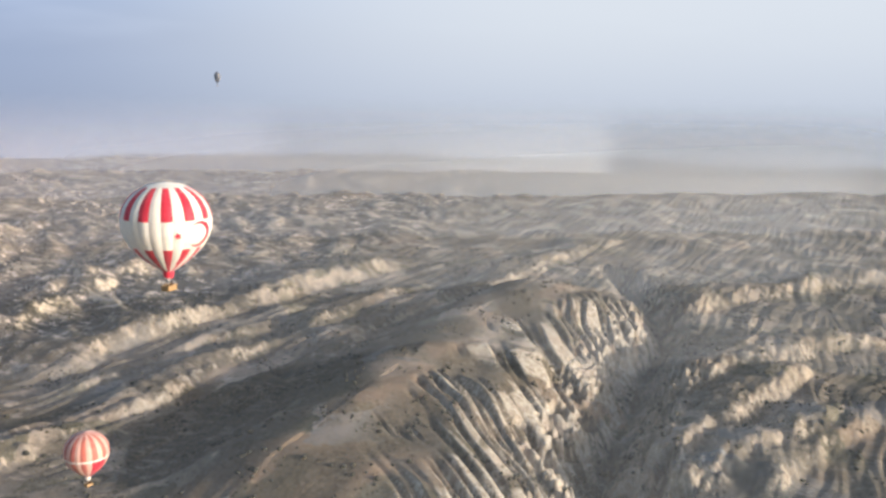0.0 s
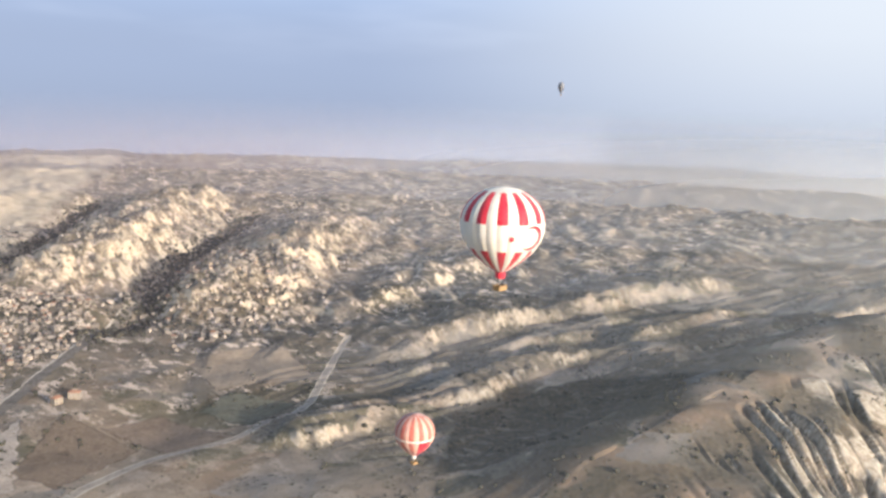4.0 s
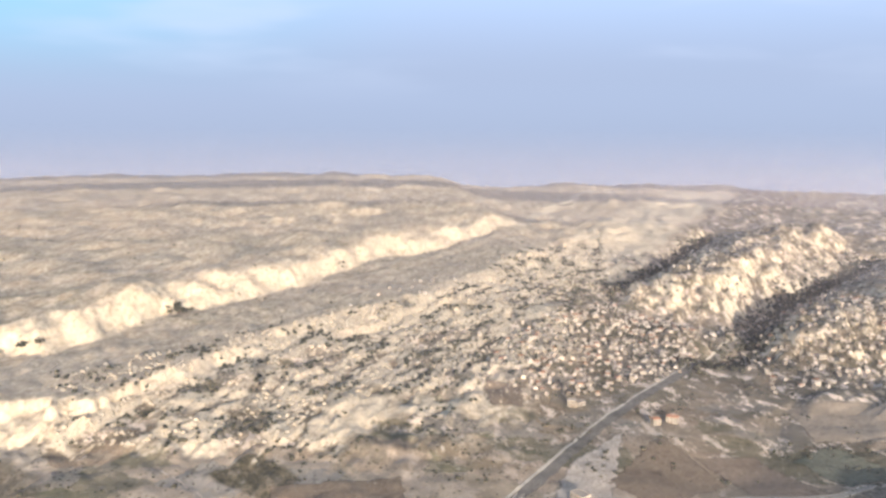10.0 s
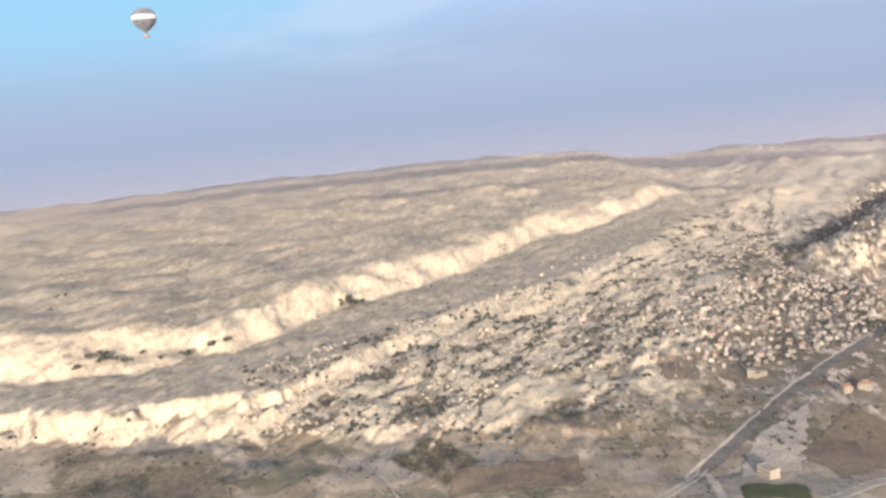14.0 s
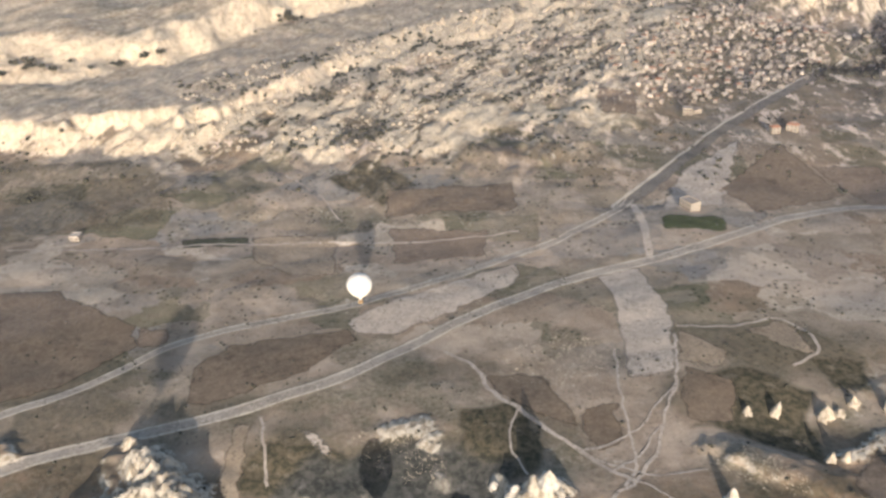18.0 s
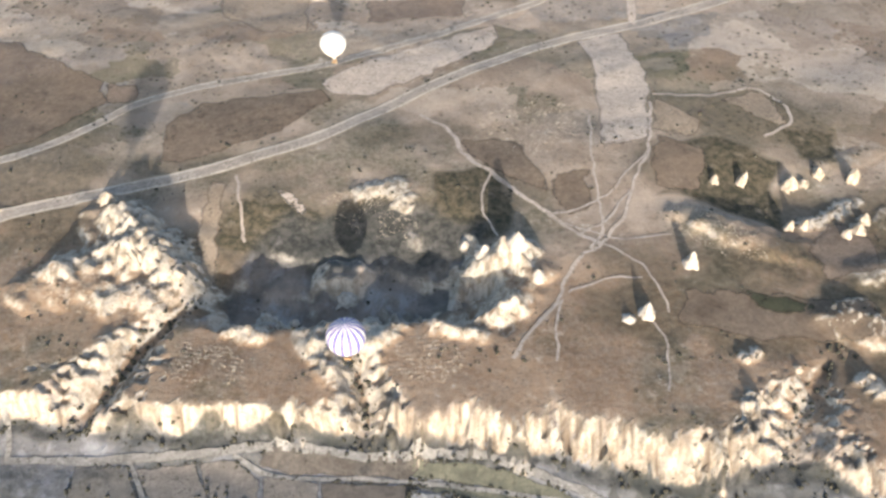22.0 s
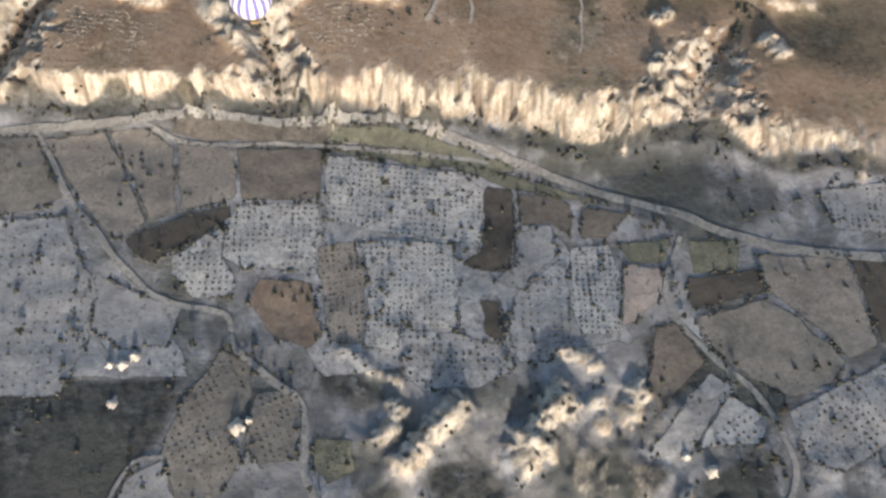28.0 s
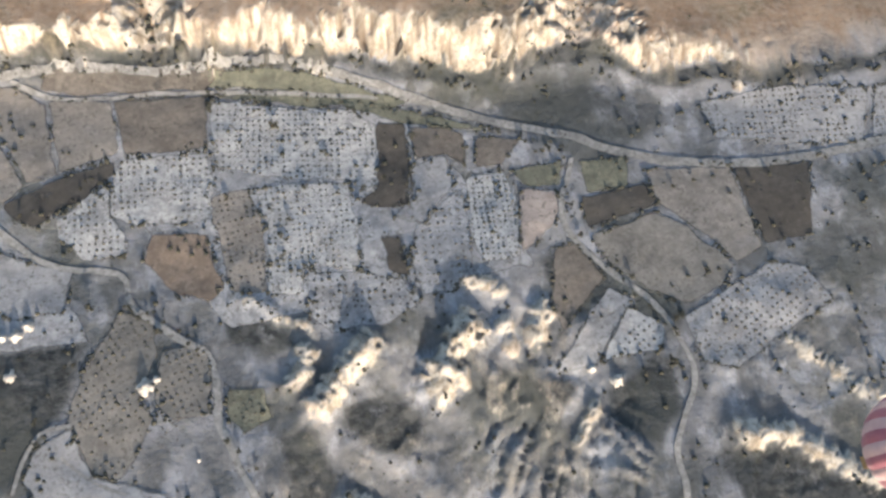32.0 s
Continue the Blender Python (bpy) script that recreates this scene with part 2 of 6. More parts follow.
GREYF = earth("grey_fallow", (0.18, 0.17, 0.155), (0.255, 0.24, 0.22), 4.0)
# bluish like the valley soil, with its shade put into the colour
BLUE_GREY = earth("blue_grey_soil", (0.21, 0.215, 0.228), (0.40, 0.405, 0.42), 3.5)
VINESOIL = earth("pale_vineyard_soil", (0.30, 0.30, 0.305), (0.50, 0.50, 0.495), 2.5)
GREEN = earth("green_crop", (0.055, 0.075, 0.03), (0.085, 0.105, 0.045), 2.0)
PALEGREY = earth("pale_grey_soil", (0.23, 0.232, 0.242), (0.37, 0.372, 0.382), 5.0)
OLIVE = earth("weedy_ground", (0.13, 0.135, 0.105), (0.22, 0.215, 0.165), 4.0)
DRYTAN = earth("dry_tan_stubble", (0.29, 0.232, 0.175), (0.39, 0.32, 0.25), 4.0)
UMBER = earth("umber_ploughland", (0.175, 0.135, 0.102), (0.255, 0.20, 0.153), 4.0)
SCRUB = earth("dark_grassland", (0.05, 0.056, 0.038), (0.09, 0.092, 0.06), 6.0)
TUFF = tuff_material("cream_tuff", (0.30, 0.255, 0.20), (0.58, 0.51, 0.42))
WHITE_TUFF = tuff_material("white_tuff", (0.38, 0.345, 0.30), (0.66, 0.62, 0.56))
VINE = leaf_material("bare_vine", (0.055, 0.052, 0.042), (0.13, 0.12, 0.095))
LEAF = leaf_material("dusty_leaf", (0.045, 0.045, 0.035), (0.085, 0.082, 0.065))
BARK = plain("bark", (0.09, 0.07, 0.05), (0.15, 0.12, 0.09), 0.4)
PLASTER = wall_material("pale_stone_wall", (0.22, 0.19, 0.16), (0.47, 0.42, 0.37))
n = Nodes("far_house_walls", 0.9)
HAMLET = n.done(n.mix(n.island(), (0.17, 0.145, 0.125), (0.50, 0.44, 0.385)))
ROOF = wall_material("dusty_roof", (0.28, 0.23, 0.19), (0.50, 0.45, 0.40))
TILE = wall_material("faded_tile_roof", (0.30, 0.15, 0.10), (0.42, 0.24, 0.17))
GLASS = plain("dark_window", (0.025, 0.03, 0.035), (0.05, 0.055, 0.06), 1.0, 0.25)
DOORM = plain("brown_door", (0.10, 0.06, 0.04), (0.16, 0.10, 0.07))
RED = fabric("red_nylon", (0.52, 0.022, 0.05), (0.66, 0.04, 0.075))
WHITE = fabric("white_nylon", (0.72, 0.69, 0.65), (0.82, 0.79, 0.75))
CORAL = fabric("coral_nylon", (0.46, 0.12, 0.10), (0.56, 0.17, 0.14))
PEACH = fabric("peach_nylon", (0.64, 0.38, 0.32), (0.72, 0.46, 0.40))
ROSE = fabric("rose_nylon", (0.40, 0.13, 0.17), (0.50, 0.19, 0.22))
BLUSH = fabric("blush_nylon", (0.62, 0.40, 0.40), (0.72, 0.50, 0.48))
LILAC = fabric("lilac_nylon", (0.13, 0.12, 0.40), (0.19, 0.18, 0.50))
SMOKE = fabric("dark_grey_nylon", (0.12, 0.135, 0.17), (0.18, 0.195, 0.24))
WICKER = plain("wicker", (0.28, 0.18, 0.09), (0.42, 0.29, 0.16), 0.3)
STEEL = plain("steel", (0.35, 0.35, 0.36), (0.5, 0.5, 0.5), 0.5, 0.35)


# ---------------- noise ----------------
SINES = np.sin(np.arange(1024) * (2 * math.pi / 1024)).astype(np.float32)


def lattice(ix, iy, seed):
    h = ix * np.uint32(374761393) + iy * np.uint32(668265263) + np.uint32(seed * 974634777 & 0xFFFFFFFF)
    h = (h ^ (h >> np.uint32(13))) * np.uint32(1274126177)
    return (h ^ (h >> np.uint32(16))) & np.uint32(1023)


def perlin(x, y, seed=0):
    x0, y0 = np.floor(x), np.floor(y)
    fx, fy = (x - x0).astype(np.float32), (y - y0).astype(np.float32)
    ix, iy = x0.astype(np.int32).view(np.uint32), y0.astype(np.int32).view(np.uint32)
    if ix.ndim and not ix.size:
        return np.zeros_like(fx)
    u, v = fx * fx * fx * (fx * (fx * 6 - 15) + 10), fy * fy * fy * (fy * (fy * 6 - 15) + 10)

    def corner(i, j):
        a = lattice(ix + np.uint32(i), iy + np.uint32(j), seed)
        return SINES[(a + np.uint32(256)) & np.uint32(1023)] * (fx - i) + SINES[a] * (fy - j)
    low = corner(0, 0) * (1 - u) + corner(1, 0) * u
    return 1.5 * (low * (1 - v) + (corner(0, 1) * (1 - u) + corner(1, 1) * u) * v)


def fbm(x, y, octaves=4, seed=0, gain=0.5):
    out, amp = np.zeros_like(x), 1.0
    for i in range(octaves):
        out += amp * perlin(x * 2.03 ** i, y * 2.03 ** i, seed + i)
        amp *= gain
    return out


def ridged(x, y, octaves=3, seed=0, gain=0.55):
    """0 on the crests of sharp gullies, towards 1 on round spurs."""
    out, amp, total = np.zeros_like(x), 1.0, 0.0
    for i in range(octaves):
        out += amp * np.minimum(1, np.abs(perlin(x * 2.1 ** i, y * 2.1 ** i, seed + i)) * 1.7)
        total += amp
        amp *= gain
    return out / total


def smooth(t):
    t = np.clip(t, 0, 1)
    return t * t * (3 - 2 * t)


def near(x, y, line):
    """Distance to a polyline, its signed side (left of its way is positive) and the share of its length."""
    best, side, along, run = np.full(x.shape, 1e9), np.zeros(x.shape), np.zeros(x.shape), 0.0
    for (ax, ay), (bx, by) in zip(line, line[1:]):
        dx, dy = bx - ax, by - ay
        size = math.hypot(dx, dy)
        s = np.clip(((x - ax) * dx + (y - ay) * dy) / size ** 2, 0, 1)
        d = np.hypot(x - ax - s * dx, y - ay - s * dy)
        hit = d < best
        best = np.where(hit, d, best)
        side = np.where(hit, np.sign(dx * (y - ay) - dy * (x - ax)), side)
        along = np.where(hit, run + s * size, along)
        run += size
    return best, side * best, along / run


def inside(x, y, poly):
    """Distance to the border of a closed shape, positive within it."""
    dist = near(x, y, poly + poly[:1])[0]
    odd = np.zeros(x.shape, bool)
    for (ax, ay), (bx, by) in zip(poly, poly[1:] + poly[:1]):
        if ay != by:
            odd ^= ((ay > y) != (by > y)) & (x < (bx - ax) * (y - ay) / (by - ay) + ax)
    return np.where(odd, dist, -dist)


# ---------------- the land ----------------
CLIFF_X = (-900, -400, -179, -147, -103, -68, -48, -28, -3, 19, 42, 65, 87, 108, 130, 148, 166, 192, 219, 281, 420, 560, 900)
CLIFF_Y = (240, 226, 220, 217, 214, 212, 212, 210, 208, 204, 202, 196, 190, 192, 197, 195, 181, 178, 170, 172, 158, 120, 60)
CLIFF_W = (10, 8, 6, 6, 6, 7, 9, 10, 11, 16, 17, 17, 18, 14, 12, 9, 14, 16, 19, 15, 14, 14, 14)
BASE2_X, BASE2_Y = (-1500, -444, -270, -165, -92, 31, 122, 400), (800, 742, 730, 702, 679, 692, 668, 700)
TOP2_X, TOP2_Y = (-1500, -426, -281, -229, -145, -89, 15, 96, 265, 541, 1200), (830, 772, 776, 790, 941, 1041, 1175, 1241, 1539, 2056, 3200)
BASE3_X, BASE3_Y = (-1500, -458, -332, -287, -242, -163, -60, 73, 183, 284, 900), (830, 879, 934, 1005, 1119, 1196, 1349, 1604, 1687, 1868, 3200)
VALE_Y, VALE_X = (400, 650, 860, 1170, 1700, 2200, 4000), (60, 140, 265, 430, 660, 960, 2000)
# ridges: line, crest height, width of the steep side (its right), width of the gentle side, relief of its gullies
RIDGES = []
RIDGES.append(([(444, 1230), (576, 1395), (824, 1678), (1150, 2000)], 62, 110, 150, 24))
RIDGES.append(([(540, 960), (600, 1010), (789, 1196), (1016, 1355), (1211, 1523)], 52, 110, 140, 22))
RIDGES.append(([(660, 900), (701, 895), (850, 944), (980, 976), (1300, 1080)], 34, 32, 90, 12))
RIDGES.append(([(600, 705), (700, 735), (806, 710), (893, 699), (1083, 698), (1330, 650)], 38, 28, 120, 13))
RIDGES.append(([(360, 584), (447, 563), (529, 566), (619, 567), (717, 576), (830, 566)], 31, 27, 60, 12))
RIDGES.append(([(700, 462), (885, 498), (1004, 481), (1133, 449), (1338, 447), (1750, 380)], 33, 26, 90, 12))
RIDGES.append(([(540, 96), (610, 92), (722, 47), (860, -30)], 28, 20, 50, 11))
RIDGES.append(([(600, 140), (677, 112), (836, 59), (1000, 0)], 33, 21, 50, 11))
RIDGES.append(([(760, 160), (847, 131), (999, 53), (1178, -76)], 37, 24, 60, 12))
RIDGES.append(([(980, 230), (1280, 150), (1450, 4), (1600, -120)], 40, 30, 90, 13))
RIDGES.append(([(640, 40), (760, -10), (900, -90)], 30, 18, 40, 10))
RIDGES.append(([(560, 640), (700, 652), (860, 628), (980, 620)], 26, 16, 40, 10))
RIDGES.append(([(860, 560), (1000, 566), (1200, 540)], 30, 20, 50, 11))
# rock knolls: centre, half sizes, turn, height, share of bare rock
KNOLLS = [(26, 298, 30, 16, 0, 4, 0.5), (20, 277, 28, 12, 8, 3, 0.5), (-150, 312, 46, 19, -48, 5, 0.3), (-172, 286, 30, 16, 10, 4, 0.4), (-48, 303, 16, 10, 10, 5, 0.5)]
KNOLLS += [(150, 322, 44, 15, -28, 4.5, 0.1), (186, 262, 26, 12, -25, 8, 0.8), (205, 300, 22, 10, 30, 7, 0.8)]
KNOLLS += [(222, 388, 26, 9, 20, 6, 0.5), (238, 350, 30, 10, 40, 8, 0.7), (262, 310, 34, 12, 30, 9, 0.6), (-260, 330, 40, 16, 20, 8, 0.5)]
# fins of bare rock: line, height, half width
VALLEY_FINS = [([(38, 91), (22, 76), (6, 61)], 6.5, 6), ([(12, 90), (9, 82), (3, 70)], 3.5, 5), ([(76, 91), (61, 79), (50, 62)], 7.5, 8), ([(66, 72), (58, 66), (52, 58)], 4, 5), ([(98, 93), (97, 84), (90, 74)], 4, 5),
               ([(-13, 109), (-3, 105), (4, 99), (17, 92)], 1.8, 3), ([(66, 106), (76, 103), (88, 96)], 2.2, 4), ([(81, 89), (84, 80), (82, 72)], 3, 4), ([(152, 40), (162, 29), (172, 29), (185, 20), (198, 9), (225, 0)], 6, 6),
               ([(181, 65), (194, 53), (208, 38), (226, 30)], 3, 4), ([(14, 36), (20, 34), (30, 27)], 3.0, 4), ([(112, 54), (106, 46), (98, 36)], 3, 3)]
PLATEAU_FINS = [([(-164, 339), (-140, 312), (-112, 283)], 10, 15),
                ([(-183, 284), (-174, 299), (-157, 304), (-135, 300)], 6, 11),
                ([(-157, 273), (-141, 280), (-122, 272)], 4, 8),
                ([(-133, 263), (-144, 250), (-153, 220)], 4, 6),
                ([(-97, 263), (-85, 259), (-72, 252)], 4, 6),
                ([(-58, 255), (-43, 249), (-48, 227)], 5, 9),
                ([(-33, 242), (-21, 261), (-13, 265)], 4, 5),
                ([(3, 299), (22, 300), (35, 312)], 8, 10),
                ([(30, 298), (40, 308), (44, 316)], 7, 7),
                ([(-1, 273), (21, 267), (42, 278)], 7, 8),
                ([(-8, 264), (6, 259), (23, 254)], 4, 5),
                ([(181, 282), (187, 268), (194, 261)], 7, 9),
                ([(172, 239), (179, 232), (183, 223)], 5, 6),
                ([(172, 332), (187, 336), (220, 358)], 6, 6),
                ([(130, 226), (125, 213), (126, 199)], 4, 8),
                ([(150, 221), (138, 212), (131, 201)], 3, 4),
                ([(154, 212), (144, 207), (134, 196)], 3, 4),
                ([(123, 243), (131, 246), (135, 252)], 3, 4),
                ([(143, 236), (149, 227), (152, 221)], 3, 5),
                ([(-49, 350), (-24, 356), (-15, 334)], 2, 8)]
# ravines: line, half width of the bed, floor height, slope of the walls
RAVINES = [
    ([(-31, 200), (-31, 222), (-36, 240), (-46, 258)], 1.0, 1.0, 1.0),
    ([(-152, 205), (-146, 225), (-128, 256), (-108, 284)], 1.2, 1.5, 0.75),
    ([(137, 192), (143, 215), (160, 240), (178, 258)], 1.2, 1.5, 0.75),
    ([(239, 168), (250, 190), (262, 215)], 4.0, 3.0, 0.8),
]
CREST = [(400, 322), (440, 340), (533, 338), (636, 346), (770, 356), (934, 363), (1122, 358), (1230, 330)]
CANYON = [(540, 60), (585, 110), (665, 156), (775, 159), (870, 165), (960, 178), (1085, 171), (1200, 203), (1290, 250), (1420, 314)]


def add_fin(x, y, high, rock, line, size, wide):
    """Raises a worn rib of rock with side fins along a line, and bares it."""
    px, py = [p[0] for p in line], [p[1] for p in line]
    box = (x > min(px) - 2.5 * wide) & (x < max(px) + 2.5 * wide) & (y > min(py) - 2.5 * wide) & (y < max(py) + 2.5 * wide)
    bx, by = x[box], y[box]
    wear_x, wear_y = 1.6 * perlin(bx / 11, by / 11, 23) + 0.8 * perlin(bx / 4, by / 4, 25), 1.6 * perlin(bx / 10, by / 10, 24) + 0.8 * perlin(bx / 4, by / 4, 26)
    dist, side, along = near(bx + wear_x, by + wear_y, line)
    reach = sum(math.hypot(q[0] - p[0], q[1] - p[1]) for p, q in zip(line, line[1:]))
    fins = ridged(along * reach / 3.2 + 0.25 * perlin(bx / 4, by / 4, 27), dist / 16, 2, 37)
    body = np.clip(1 - dist / (wide * (0.5 + 1.0 * fins)), 0, 1) * smooth(along / 0.2 + 0.1) * smooth((1 - along) / 0.3 + 0.1)
    high[box] += size * body * (0.7 + 0.5 * fins)
    rock[box] = np.maximum(rock[box], 0.95 * smooth((body - 0.12) / 0.3) * smooth((fins - 0.08) / 0.2))


def fore(x, y):
    """The valley, the fluted cliff, the plateau and the road plain."""
    valley = 1.2 * fbm(x / 70, y / 70, 3, 11) + 0.25 * fbm(x / 9, y / 9, 2, 15)
    rock = np.zeros_like(x)
    # the broken slope in front of the vineyards: two long spurs, a brown apron, white gullies
    drop = smooth((100 - y + 8 * perlin(x / 22, y / 40, 21)) / 80) * smooth((x + 16) / 40) * smooth((130 - x) / 40)
    valley = valley - drop * (11 + 3 * perlin(x / 26, y / 26, 31))
    # radiating grey fins below the right-hand track
    way = np.arctan2(y - 66, x - 98)
    far_off = np.hypot(x - 98, y - 66)
    lower = smooth((far_off - 14) / 16) * smooth((72 - far_off) / 20) * smooth((58 - y) / 14) * smooth((x - 62) / 14) * smooth((128 - x) / 10)
    ribs = ridged(way * 9 + 0.5 * perlin(x / 9, y / 9, 32), far_off / 60, 3, 33)
    valley = valley + lower * (5.0 * ribs - 2.5)
    rock = np.maximum(rock, 0.42 * lower * smooth((ribs - 0.30) / 0.2))
    gullies = smooth((102 - y) / 16) * smooth((x - 62) / 10) * smooth((106 - x) / 10) * smooth((y - 36) / 14)
    cuts = ridged(x / 7 + 0.4 * perlin(x / 8, y / 8, 34), y / 26, 3, 35)
    valley = valley + gullies * (3.6 * cuts - 2.0)
    rock = np.maximum(rock, 0.45 * gullies * smooth((cuts - 0.36) / 0.2))
    torn = smooth((96 - y + 6 * perlin(x / 15, y / 15, 28)) / 14) * smooth((x + 14) / 12) * smooth((y + 40) / 30) * smooth((260 - x) / 40)
    torn = torn * (1 - smooth((16 - np.abs(x - 138)) / 6) * smooth((110 - y) / 10))
    warp_x, warp_y = x + 5 * perlin(x / 18, y / 18, 29), y + 5 * perlin(x / 18, y / 18, 30)
    web = ridged(warp_x / 17, warp_y / 22, 3, 36, 0.6)
    valley = valley + torn * 2.0 * (web - 0.42)
    rock = np.maximum(rock, 0.34 * torn * smooth((web - 0.50) / 0.12))
    for line, size, wide in VALLEY_FINS:
        add_fin(x, y, valley, rock, line, size, wide)
    # the fluted cliff
    cy = np.interp(x, CLIFF_X, CLIFF_Y)
    flute = 7.0 * ridged(x / 8.5 + 0.2 * perlin(x / 9, y / 14, 7), y / 60, 3, 41) + 1.6 * perlin(x / 30, y / 50, 44) + 3.0 * perlin(x / 12, y / 40, 45) + 3.4 * ridged(x / 4.4 + 0.2 * perlin(x / 5, y / 6, 9), y / 26, 2, 49)
    flute = (flute - 4.0) * (0.55 + 1.1 * smooth(0.5 + 0.9 * perlin(x / 23, y / 60, 43)))
    d = (y - cy) * 10.5 / np.interp(x, CLIFF_X, CLIFF_W) + flute
    top = 17 + 5 * smooth((y - 290) / 110) + 0.9 * fbm(x / 55, y / 55, 3, 51) 
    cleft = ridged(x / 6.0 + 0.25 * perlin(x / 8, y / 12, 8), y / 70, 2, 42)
    # cleft mask: cuts the flutes deeper and carries their painted shade
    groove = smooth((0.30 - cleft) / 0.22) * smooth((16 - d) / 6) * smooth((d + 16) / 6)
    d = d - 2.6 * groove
    rise = np.clip(d / 10.5, 0, 1) ** 0.85
    rise = 0.5 * rise + 0.5 * smooth(rise)
    apron = 4.0 * smooth((y - cy + 17) / 20) * (0.75 + 0.5 * ridged(x / 7, y / 40, 2, 46))
    high = (valley + apron) * (1 - rise) + top * rise
    rock = rock * (1 - rise)
    # low tone in the valley paints its soil as shaded
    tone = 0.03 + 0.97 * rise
    # the hollow behind the plateau's rim: a steep near side, a long far slope
    across = np.clip(1 - np.abs(x + 46 + 0.25 * (y - 300)) / (78 + 10 * perlin(x / 20, y / 20, 60)), 0, 1)
    dip = smooth((y - 262 + 7 * perlin(x / 14, y / 14, 61) + 6 * ridged(x / 8, y / 20, 2, 64)) / 16) * smooth((356 - y) / 74)
    high = high - 17 * dip * smooth(across / 0.35) * (0.9 + 0.25 * perlin(x / 16, y / 16, 62))
    # a second, smaller sag under the fairy chimneys
    sag = np.exp(-((x - 175) / 42) ** 2 - ((y - 352) / 26) ** 2) + 0.7 * np.exp(-((x - 205) / 40) ** 2 - ((y - 250) / 18) ** 2)
    high = high - 9 * sag
    fan = np.hypot(x + 46, y - 258)
    cone = np.clip(1 - fan / 21, 0, 1) * smooth((266 - y) / 8)
    high = high + 5 * cone * (0.6 + 0.4 * ridged(x / 7, y / 7, 2, 65))
    rock = np.maximum(rock, smooth(cone / 0.15))
    for kx, ky, ra, rb, turn, size, bare in KNOLLS:
        box = np.hypot(x - kx, y - ky) < 1.7 * ra
        bx, by = x[box], y[box]
        c, s = math.cos(radians(turn)), math.sin(radians(turn))
        e = np.hypot(((bx - kx) * c + (by - ky) * s) / ra, ((by - ky) * c - (bx - kx) * s) / rb) + 0.3 * perlin(bx / 9, by / 9, 71)
        body = smooth((1.1 - e) / 0.8)
        high[box] += size * body * (0.75 + 0.5 * ridged(bx / 15 + 0.3 * perlin(bx / 6, by / 6, 74), by / 24, 4, 73))
        rock[box] = np.maximum(rock[box], bare * smooth((1.0 - e) / 0.4) * (0.35 + 0.8 * ridged(bx / 7, by / 7, 2, 75)))
    for line, size, wide in PLATEAU_FINS:
        add_fin(x, y, high, rock, line, size, wide)
    for k, (line, bed, floor, wall) in enumerate(RAVINES[:4]):
        dist, side, along = near(x, y, line)
        v = floor + wall * np.maximum(0, dist - bed) * (1.3 - 0.9 * ridged(x / 7, y / 7, 2, 160 + k)) + 15 * along
        high = np.minimum(high, v + (dist > 45) * 900)
    # the same painted shade, streaked over the cliff's lower part
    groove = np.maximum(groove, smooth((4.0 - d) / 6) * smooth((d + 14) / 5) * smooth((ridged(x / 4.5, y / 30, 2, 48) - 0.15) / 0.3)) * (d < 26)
    apron_at = np.exp(-((x - 55) / 17) ** 2 - ((y - 86) / 9) ** 2)
    warm = smooth((d - 9) / 5) * (1 - smooth((y - 268 - 0.25 * np.abs(x)) / 40)) + 0.9 * apron_at
    return high, rock, tone, groove, warm


